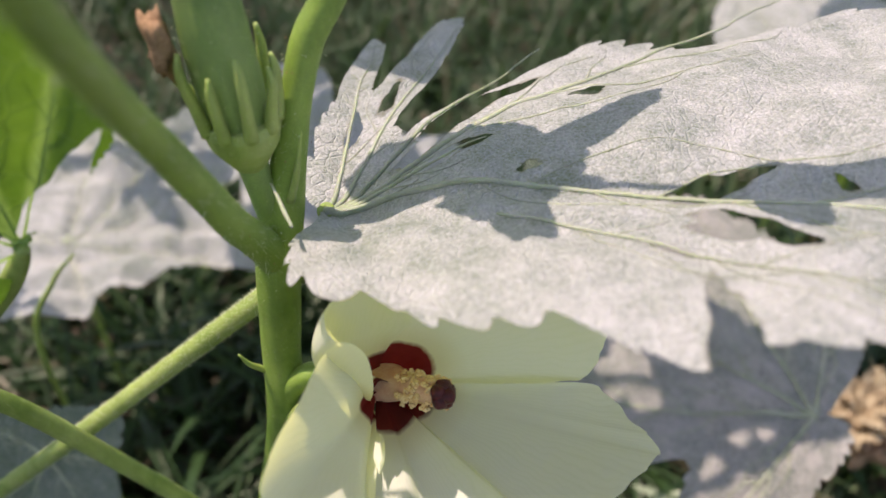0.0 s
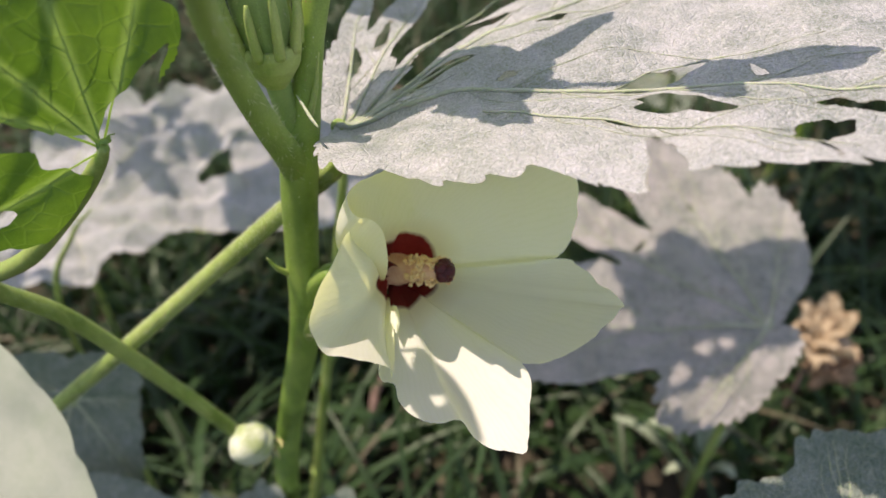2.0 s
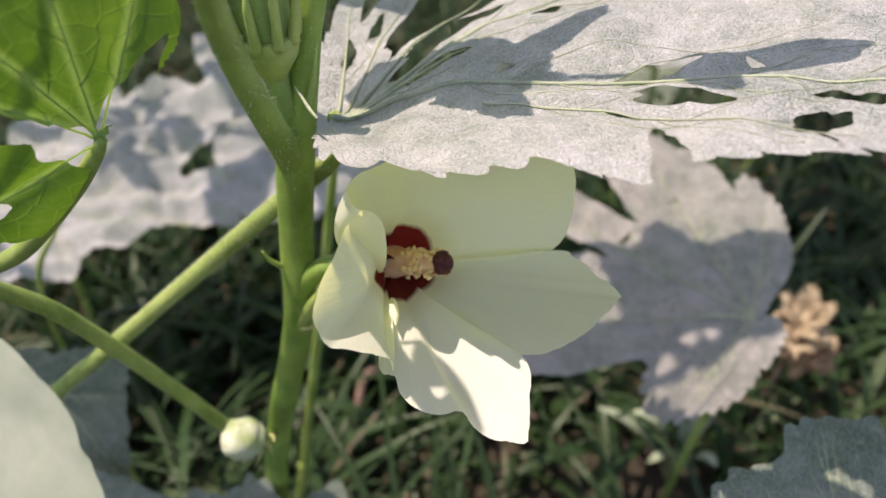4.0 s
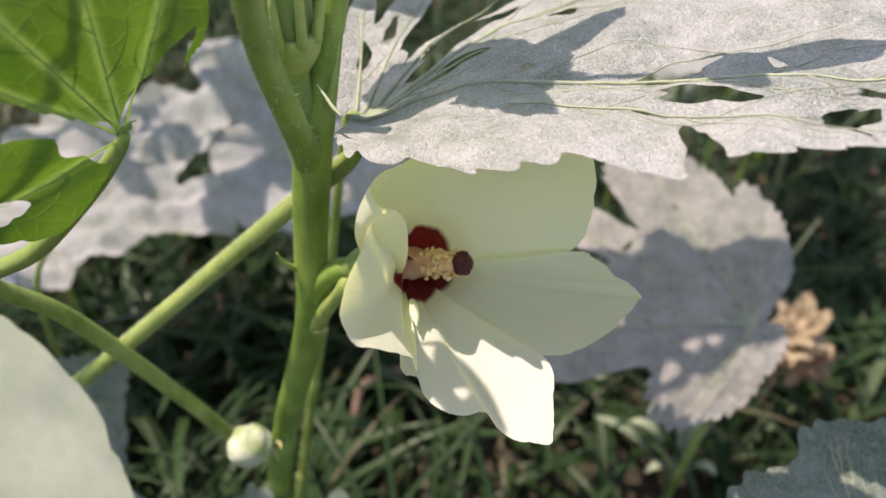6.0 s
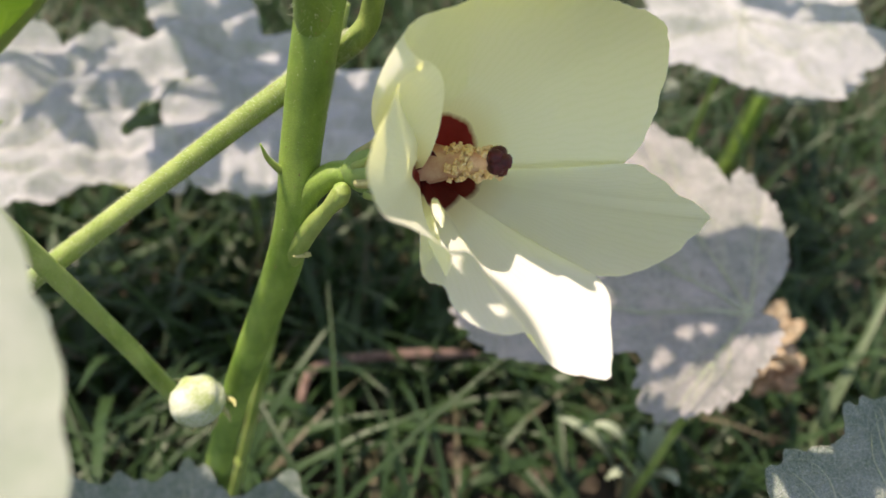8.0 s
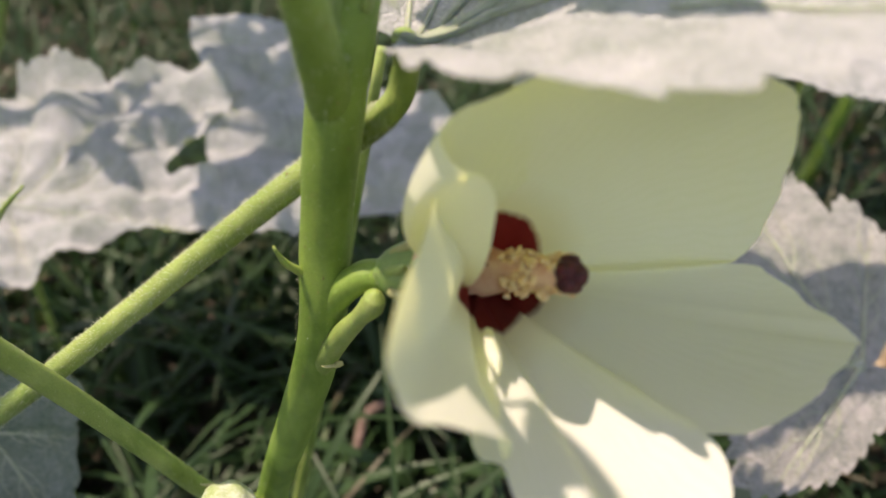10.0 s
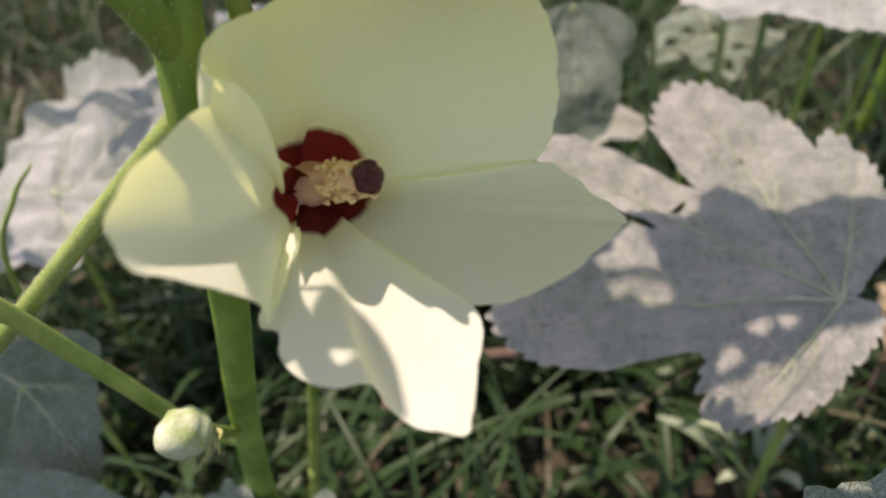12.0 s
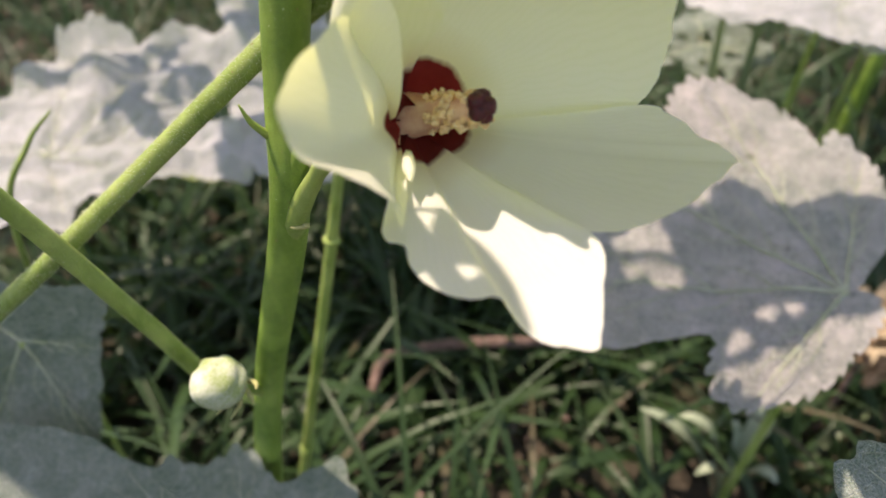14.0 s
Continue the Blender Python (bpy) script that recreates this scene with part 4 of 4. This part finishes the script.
tagged(part("down", down, HAIR, bud, "short pale down"), kind="stuff")
tube("bud_stalk", [(-6.7, 12.9, 28.2), (-6.9, 12.2, 29.3), (-7.0, 11.6, 30.4), (-7.1, 11.1, 31.3)], [0.2, 0.2, 0.22, 0.34], PALE_STALK, bud, "thin green bud stalk")
for i in range(11):
    a = 2 * math.pi * i / 11
    u = bud_way.orthogonal().normalized()
    w = bud_way.cross(u)
    out = u * math.cos(a) + w * math.sin(a)
    if out.z > 0.25:
        continue
    q = Vector((-7.27, 10.6, 31.9)) - bud_way * 0.7
    bm = bmesh.new()
    add_tube(bm, [tuple(q + out * 0.3), tuple(q + out * 0.85 + bud_way * 0.1), tuple(q + out * 1.15 + bud_way * (0.3 + 0.2 * (i % 3)))], [0.1, 0.09, 0.02], 6, 4)
    part("bract", bm, SEPAL, bud, "short yellowish bract")

# ---- the fresh leaf that is lit from behind ----
fresh = Leaf(
    hang((-7.1, 8.7, 46.8), (0.86, 0.40, 0.2), (-0.1, -0.32, 0.95)),
    [(27, 0.2), (29, 2.5), (36, 3.3), (46, 3.6), (54, 4.6), (64, 6.2), (78, 7.0), (95, 7.4), (108, 7.0), (117, 6.2), (122, 5.2), (125, 3.4), (127.5, 0.5), (141, 0.7), (145, 2.0), (158, 2.7), (176, 3.3), (196, 3.9), (208, 3.4), (219, 3.0), (225, 1.6), (231, 0.3)],
    (51, 76, 100, 122, 192), waves=0.4, pleat=0.16, teeth=(0.16, 0.6), cup=-0.02, seed=21, calm=3,
    holes=((1.1, 0.8, 1.15, 0.3, 36), (-0.55, 0.12, 0.72, 0.44, 118), (-2.75, -0.75, 0.42, 0.22, 20)),
)
fresh.build("leaf", FRESH, plant, "fresh green leaf glowing against the light", 0.1)
fresh.build_veins(FRESH_VEIN, 0.03, 2, -0.03)


# ---- other okra leaves, each on its own stalk ----
def shoot(leaf, material, foot, label, group="okra leaves among the grass", vein=0.09, fine=0.22, bowed=(0, 0, 0)):
    top = leaf.m.translation / CM
    base = Vector(foot)
    ob = thing("okra_shoot", base * CM, label, "okra leaf", group)
    leaf.build("leaf", material, ob, "", fine)
    if vein:
        leaf.build_veins(VEIN, vein, 3, 0.02)
    mid = base.lerp(top, 0.55) + Vector(bowed)
    tube("petiole", [tuple(base - Vector((0, 0, 0.6))), tuple(mid), tuple(top - Vector((0, 0, 0.05)))], [0.3, 0.26, 0.16], PALE_STALK, ob, "green petiole", 12, 10)
    return ob


right_leaf = Leaf(
    lie((17.1, 18.5, 27.3), (0.02, 0.40)),
    [(-100, 2.8), (-62, 1.9), (-22, 1.4), (10, 0.5), (34, 1.4), (37, 2.8), (43, 4.0), (51, 5.1), (60, 5.9), (67, 6.9), (74, 7.7), (80, 7.8), (83, 7.2), (85.5, 6.6), (88, 8.0), (94, 9.1), (101, 10.3), (109, 11.3), (117, 11.7), (123, 11.4), (128, 10.4), (131.5, 8.6), (134.5, 6.7), (136.5, 9.2), (139, 12.6), (143, 14.6), (147.5, 14.8), (150, 12.8), (151.5, 8.2), (153.5, 8.6), (158, 10.2), (164, 11.0), (171, 12.2), (178, 15.0), (184, 14.0), (190, 11.7), (193.5, 9.8), (195, 6.4), (198, 6.4), (203, 7.0), (209, 7.3), (216, 7.6), (227, 6.0), (239, 4.8), (250, 3.8), (260, 2.8)],
    (68, 112, 146, 176, 221), waves=0.6, pleat=0.2, teeth=(0.62, 0.8), seed=31, calm=3,
    holes=((-2.7, 6.6, 0.18, 0.2, 0), (-5.9, 4.6, 0.35, 0.12, 30), (-7.6, 3.9, 0.5, 0.2, 160)),
)
shoot(right_leaf, GREY, (19.0, 21.0, 0), "lilac-grey dusty okra leaf half in shade", fine=0.11, vein=0.12)

corner_leaf = Leaf(
    lie((11.5, 2.2, 33.9), (0.05, 0.42)),
    [(-60, 0.5), (-20, 4.0), (10, 4.6), (40, 4.6), (60, 4.8), (80, 5.4), (95, 5.2), (110, 4.2), (125, 4.8), (150, 4.4), (175, 5.4), (200, 5.0), (230, 2.6), (262, 0.5)],
    (15, 52, 86, 128, 178), waves=0.6, pleat=0.2, teeth=(0.5, 1.2), seed=41, holes=((11.4, 4.4, 0.07, 0.06, 0),), shift=(11.5, 2.2),
)
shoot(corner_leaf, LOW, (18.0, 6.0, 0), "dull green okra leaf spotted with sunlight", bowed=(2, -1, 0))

foot_leaf = Leaf(
    lie((-8.4, 8.4, 19.8), (0.0, 0.8)),
    [(-70, 0.5), (-30, 3.6), (0, 5.4), (14, 5.6), (26, 4.6), (38, 5.6), (52, 5.9), (62, 4.7), (72, 3.9), (82, 4.6), (96, 5.2), (110, 4.5), (124, 5.8), (132, 5.8), (138, 7.3), (142, 9.0), (146, 10.2), (151, 11.6), (160, 11.0), (172, 10.5), (200, 8.5), (250, 0.5)],
    (10, 46, 94, 138, 172), waves=0.75, pleat=0.2, teeth=(0.42, 1.25), seed=51,
)
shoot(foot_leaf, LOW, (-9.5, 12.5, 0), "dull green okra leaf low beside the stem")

left_leaf = Leaf(
    lie((-26.0, 36.0, 22.2), (0.05, 0.30)),
    [(-180, 6.6), (-168, 7.4), (-150, 7.6), (-137, 7.2), (-122, 6.0), (-105, 5.6), (-88, 5.4), (-66, 5.7), (-50, 6.2), (-38, 6.8), (-28, 7.6), (-20, 8.4), (-14, 9.3), (-10.5, 10.8), (-8, 13.2), (-4, 13.8), (3, 13.0), (9, 12.6), (13, 9.6), (17, 9.3), (21, 10.6), (25, 12.2), (28, 14.4), (32, 15.0), (38, 14.6), (46, 14.2), (54, 13.4), (60, 11.8), (67, 10.3), (73, 10.8), (82, 11.0), (93, 10.6), (99, 10.4), (104, 8.8), (121, 8.0), (134, 6.4), (150, 5.0), (168, 4.6), (180, 6.6)],
    (-60, -8, 31, 56, 92, 170), ripple=1.1, waves=1.5, pleat=0.4, teeth=(0.4, 1.3), seed=61, calm=4,
)
shoot(left_leaf, DUSTY, (-28, 37, 0), "wavy whitish dusty okra leaf in the sun")

behind_leaf = Leaf(
    lie((-10.5, 45.5, 24.8), (0.0, 0.28)),
    [(-180, 4.5), (-165, 4.2), (-150, 5.0), (-128, 6.6), (-112, 8.2), (-104, 9.8), (-98, 10.8), (-83, 11.2), (-69, 11.3), (-52, 12.3), (-43, 14.6), (-30, 16.0), (-15, 14.0), (-4, 11.0), (8, 6.5), (15, 5.6), (30, 5.2), (42, 3.0), (60, 3.6), (79, 5.9), (100, 6.2), (120, 7.5), (133, 9.1), (145, 8.0), (151, 6.6), (165, 5.0), (180, 4.5)],
    (-130, -72, -20, 60, 130), ripple=0.8, waves=0.9, pleat=0.2, teeth=(0.35, 1.2), seed=71,
)
shoot(behind_leaf, DUSTY, (-9, 47, 0), "grey-green dusty okra leaf behind the stem")

top_right = Leaf(
    lie((27.0, 45.0, 31.0), (0.0, 0.22)),
    [(-180, 7.0), (-165, 12.0), (-150, 11.5), (-138, 9.0), (-120, 8.2), (-100, 7.6), (-80, 8.4), (-60, 9.5), (-40, 8.0), (-20, 11.0), (0, 12.0), (40, 9.0), (90, 9.0), (130, 9.0), (160, 8.0), (180, 7.0)],
    (-162, -110, -60, -10, 60, 130), ripple=0.35, waves=0.7, pleat=0.2, teeth=(0.35, 1.1), seed=81,
)
shoot(top_right, DUSTY, (27, 45, 0), "broad whitish okra leaf in full sun")

under_leaf = Leaf(
    lie((36.0, 52.0, 25.5), (0.05, 0.12)),
    [(-180, 8.0), (-165, 9.0), (-150, 8.5), (-135, 7.6), (-110, 7.2), (-80, 7.0), (-50, 7.4), (-20, 8.0), (0, 8.0), (30, 6.0), (60, 3.5), (90, 3.0), (130, 4.0), (160, 6.5), (180, 8.0)],
    (-160, -100, -20, 30, 120), ripple=0.4, waves=0.8, pleat=0.2, teeth=(0.35, 1.0), seed=83,
)
shoot(under_leaf, DUSTY, (36, 53, 0), "pale dusty okra leaf below a broader one")

mid_leaf = Leaf(
    lie((22.5, 52.5, 21.5), (0.0, 0.2)),
    [(-180, 5.0), (-160, 6.0), (-140, 3.4), (-110, 4.6), (-85, 5.0), (-60, 3.4), (-30, 5.2), (0, 5.6), (40, 4.0), (90, 4.4), (140, 4.2), (180, 5.0)],
    (-160, -90, -20, 90), ripple=0.6, waves=0.9, pleat=0.25, teeth=(0.4, 0.9), seed=85,
    holes=((-2.0, 1.0, 0.9, 0.4, 30), (1.8, -1.6, 0.8, 0.35, -20), (-1.0, -2.6, 0.5, 0.3, 70), (-3.6, -0.6, 0.6, 0.35, 10), (0.3, 0.9, 0.5, 0.9, 20), (3.4, 0.6, 0.5, 0.3, 60), (0.4, -3.6, 0.3, 0.7, 10), (-2.8, -1.9, 0.7, 0.25, 140)),
)
shoot(mid_leaf, LOW, (22, 53, 0), "grey-green eaten okra leaf among the stalks")

low_back = Leaf(
    lie((11.5, 47.5, 17.5), (0.0, 0.15)),
    [(-180, 4.0), (-150, 4.4), (-120, 3.0), (-90, 3.4), (-60, 3.0), (-20, 4.6), (0, 5.0), (40, 3.4), (90, 3.0), (140, 3.4), (180, 4.0)],
    (-150, -80, -10, 90), ripple=0.5, waves=0.7, pleat=0.2, teeth=(0.35, 0.9), seed=87,
)
shoot(low_back, GREY, (11, 48, 0), "lilac-grey okra leaf low behind the flower")

hanging_leaf = Leaf(
    hang((9.5, 44.0, 29.0), (1, 0.1, 0.1), (0.1, 0.55, 1.0)),
    [(170, 0.5), (195, 4.0), (225, 6.0), (255, 9.5), (275, 9.0), (300, 5.0), (330, 4.5), (360, 0.5)],
    (225, 262, 300), waves=0.6, pleat=0.2, teeth=(0.25, 1.0), seed=91,
)
shoot(hanging_leaf, LOW, (10, 46, 0), "grey-green okra leaf hanging down")

side_leaf = Leaf(
    hang((-18.2, 17.2, 26.0), (1, 0.1, -0.1), (0.0, 0.55, 0.83)),
    [(-180, 5.0), (-140, 5.0), (-100, 5.6), (-75, 5.3), (-57, 5.5), (-44, 4.0), (-25, 3.4), (0, 3.1), (20, 3.5), (34, 3.8), (60, 2.6), (90, 2.0), (150, 4.0), (180, 5.0)],
    (-110, -62, -10, 150), waves=0.6, pleat=0.2, teeth=(0.3, 0.9), seed=95,
)
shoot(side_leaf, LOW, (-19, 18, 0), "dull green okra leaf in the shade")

near_leaf = Leaf(
    hang((-9.15, 1.6, 42.8), (0.95, -0.05, 0.25), (0.0, 0.65, 0.76)),
    [(-80, 0.4), (-50, 2.6), (-20, 3.0), (5, 3.1), (32, 3.5), (52, 4.2), (71, 4.7), (95, 4.6), (125, 3.6), (155, 2.5), (190, 0.4)],
    (0, 45, 85, 130), waves=0.4, pleat=0.03, teeth=(0.1, 0.9), seed=99,
)
shoot(near_leaf, PALE, (-13, 3, 0), "pale dusty okra leaf close by", bowed=(-2, -1, 0), vein=0)

# ---- tall okra plants that stand round the spot ----
def tall_plant(foot, height, leaves, seed, label):
    ob = thing("okra_plant", V(*foot), label, "okra plant", "tall okra plants")
    rnd = random.Random(seed)
    top = (foot[0] + 2, foot[1] + 1, height + 6)
    tube("stem", [(foot[0], foot[1], -0.6), (foot[0] + 0.8, foot[1], height * 0.5), top], [0.8, 0.7, 0.35], STALK, ob, "tall green stem", 12, 10)
    for n, (dx, dy, z, long) in enumerate(leaves):
        base = (foot[0] + dx, foot[1] + dy, z)
        turn = math.degrees(math.atan2(dy, dx))
        leaf = Leaf(
            Matrix.Translation(V(*base)) @ Matrix.Rotation(radians(turn), 4, "Z") @ Matrix.Rotation(radians(rnd.uniform(-8, 18)), 4, "Y"),
            [(-178, 0.5), (-150, 0.35 * long), (-125, 0.62 * long), (-105, 0.4 * long), (-80, 0.6 * long), (-60, 0.86 * long), (-44, 0.5 * long), (-20, 0.8 * long), (0, long), (20, 0.8 * long), (44, 0.5 * long), (60, 0.86 * long), (80, 0.6 * long), (105, 0.4 * long), (125, 0.62 * long), (150, 0.35 * long), (178, 0.5)],
            (-125, -60, 0, 60, 125), waves=0.8, pleat=0.2, teeth=(0.4, 1.2), seed=seed + n,
            holes=[(rnd.uniform(-0.2, 0.7) * long, rnd.uniform(-0.4, 0.4) * long, rnd.uniform(0.3, 1.1) * (0.5 + long / 16), rnd.uniform(0.2, 0.7) * (0.5 + long / 16), rnd.uniform(0, 90)) for _ in range(12)],
        )
        leaf.build("leaf", DUSTY, ob, "broad dusty leaf with holes", 0.35)
        leaf.build_veins(VEIN, 0.1, 2, 0.02)
        tube("petiole", [(foot[0] + 0.5, foot[1], z - 5), (foot[0] + dx * 0.6, foot[1] + dy * 0.6, z - 1.2), base], [0.35, 0.28, 0.18], PALE_STALK, ob, "green petiole", 10, 8)


# Their holed high leaves are out of view, added to dapple what lies below.
tall_plant((-50, 50, 0), 64, ((17, -2, 60, 6), (11, 12, 66, 7), (9, -14, 55, 6), (28, -2, 62, 15), (25, 6, 57, 7)), 301, "tall okra plant standing aside, its dusty leaves unseen")
tall_plant((44, 62, 0), 66, ((-14, -6, 58, 12), (-10, 8, 64, 11), (4, -15, 54, 11)), 311, "tall okra plant further back, its dusty leaves unseen")

# ---- fallen things ----
def withered_flower():
    ob = thing("withered_flower", V(29, 28, 11), "withered tan okra flower caught on grass", "dry flower")
    rnd = random.Random(4)
    for i in range(6):
        a = i * 1.05 + rnd.uniform(-0.2, 0.2)
        verts, faces = [], []
        long, wide = rnd.uniform(2.6, 3.8), rnd.uniform(0.9, 1.5)
        for r in range(10):
            for c in range(9):
                s, t = r / 9, c / 8 - 0.5
                x = s * long
                y = t * wide * 2 * math.sin(math.pi * (0.12 + 0.8 * s))
                z = 0.9 * noise.noise(Vector((s * 3, t * 4, i * 3.3))) + 1.5 * s * math.sin(0.8 + i) + 0.6 * abs(t)
                q = Euler((rnd.uniform(-0.02, 0.02), -0.5, a)).to_matrix() @ Vector((x, y, z))
                verts.append((q + Vector((29, 28, 13.6))) * CM)
        faces = [(r * 9 + c, r * 9 + c + 1, r * 9 + c + 10, r * 9 + c + 9) for r in range(9) for c in range(8)]
        sheet("dry_petal", verts, faces, WITHERED, ob, "crumpled tan petal")
    bm = bmesh.new()
    add_blob(bm, (29.8, 26.6, 11.8), (1.7, 1.2, 1.3), None, 0.9, 4)
    part("shrivelled_head", bm, ROTTEN, ob, "brown shrivelled head")
    tube("stalk", [(29, 28, -0.5), (29.3, 28, 6), (29, 28, 13.4)], [0.2, 0.2, 0.25], TWIG, ob, "dry stalk")


withered_flower()

twig = thing("twig", V(-5, 30, 1.0), "curved brown dry twig lying in the grass", "twig")
tube("bark", [(-6.4, 25.5, 0.4), (-5.2, 27.2, 6.8), (-4.2, 30.0, 8.2), (-0.6, 31.1, 8.2), (4.8, 31.6, 8.0), (9.5, 33.6, 5.0), (12.5, 35.0, 0.4)], [0.24, 0.3, 0.38, 0.38, 0.42, 0.36, 0.3], TWIG, twig, "", 12, 8)

WEED = [(-10.6, 19.8, -0.5), (-8.0, 19.5, 13.5), (-5.0, 19.5, 29.5), (-3.0, 19.4, 41.0)]
weed = thing("weed_stalk", V(-10.6, 19.8, 0), "thin upright green weed stalk with nodes", "weed")
tube("stalk", WEED, [0.3, 0.28, 0.26, 0.16], PALE_STALK, weed, "", 12, 10)
for q in WEED[1:3]:
    bm = bmesh.new()
    add_blob(bm, q, (0.36, 0.36, 0.3), None, 0.3, 2)
    part("node", bm, PALE_STALK, weed, "swollen node")

THIN = [(-21.5, 23.0, -0.5), (-20.3, 22.0, 20.0), (-19.0, 21.4, 29.3), (-17.1, 21.7, 32.8), (-15.8, 22.0, 34.2)]
thin = thing("weed_stalk", V(-21.5, 23.0, 0), "thin bent olive stalk before a pale leaf", "weed")
tube("stalk", THIN, [0.16, 0.15, 0.14, 0.11, 0.05], PALE_STALK, thin, "", 10, 10)

# a low grass tuft whose narrow pale blades spread from one root
def tuft_blade(root, tip, arch, wide):
    a, b = Vector(root), Vector(tip)
    mid = a.lerp(b, 0.5) + Vector((0, 0, arch))
    line = curve_points([tuple(a), tuple(a.lerp(mid, 0.5) + Vector((0, 0, 0.25 * arch))), tuple(mid), tuple(mid.lerp(b, 0.55) + Vector((0, 0, 0.15 * arch))), tuple(b)], 6)
    verts, faces = [], []
    for i, q in enumerate(line):
        s = i / (len(line) - 1)
        ahead = Vector(line[min(i + 1, len(line) - 1)] - line[max(i - 1, 0)]).normalized()
        side = ahead.cross(Vector((0, 0, 1))).normalized()
        up = side.cross(ahead)
        half = wide * 0.5 * (0.55 + 0.45 * min(1.0, 3 * s)) * (1 - s**5) + 0.03
        verts += [(Vector(q) + side * half * k + up * half * 0.3 * abs(k)) * CM for k in (-1, 0, 1)]
    for i in range(len(line) - 1):
        faces += [(3 * i, 3 * i + 1, 3 * i + 4, 3 * i + 3), (3 * i + 1, 3 * i + 2, 3 * i + 5, 3 * i + 4)]
    sheet("pale_leaf", verts, faces, PALE_GRASS, tuft)


tuft = thing("grass_tuft", V(20.1, 22.9, 0), "low spreading tuft of narrow pale grey-green grass blades", "weed")
for tip, arch, wide in (((13.3, 25.1, 8.8), 2.6, 0.95), ((15.9, 24.6, 8.6), 3.6, 0.9), ((19.4, 24.2, 8.6), 3.0, 0.75), ((22.2, 25.8, 9.0), 2.4, 0.8), ((22.8, 24.6, 7.6), 2.6, 0.6), ((21.8, 20.6, 6.6), 3.0, 0.95), ((17.2, 22.2, 5.0), 2.8, 0.75)):
    tuft_blade((20.1, 22.9, 0.0), tip, arch, wide)

# broad pale blades that arch over the soil
def big_blade(root, length, wide, heading, lean, curl):
    verts, faces = [], []
    add_blade(verts, faces, Vector(root) * CM, length * CM, wide * CM, radians(heading), lean, curl, 14)
    ob = sheet("grass_blade", verts, faces, BROAD_GRASS, None)
    tagged(ob, "broad pale green grass blade arching over", "grass", "broad grass blades")


for blade in (((20, 42, 0), 34, 1.1, 80, 4, 20), ((23, 44, 0), 34, 1.1, 70, 6, 25)):
    big_blade(*blade)
for blade in (((17, 44, 0), 32, 0.8, 100, 3, 20), ((33, 22, 0), 26, 1.0, 50, 35, 30), ((-13, 24, 0), 18, 0.8, 200, 30, 70),
              ((35, 36, 0), 30, 0.6, 120, 25, 40), ((30, 36, 0), 26, 0.6, 60, 30, 40)):
    big_blade(*blade)
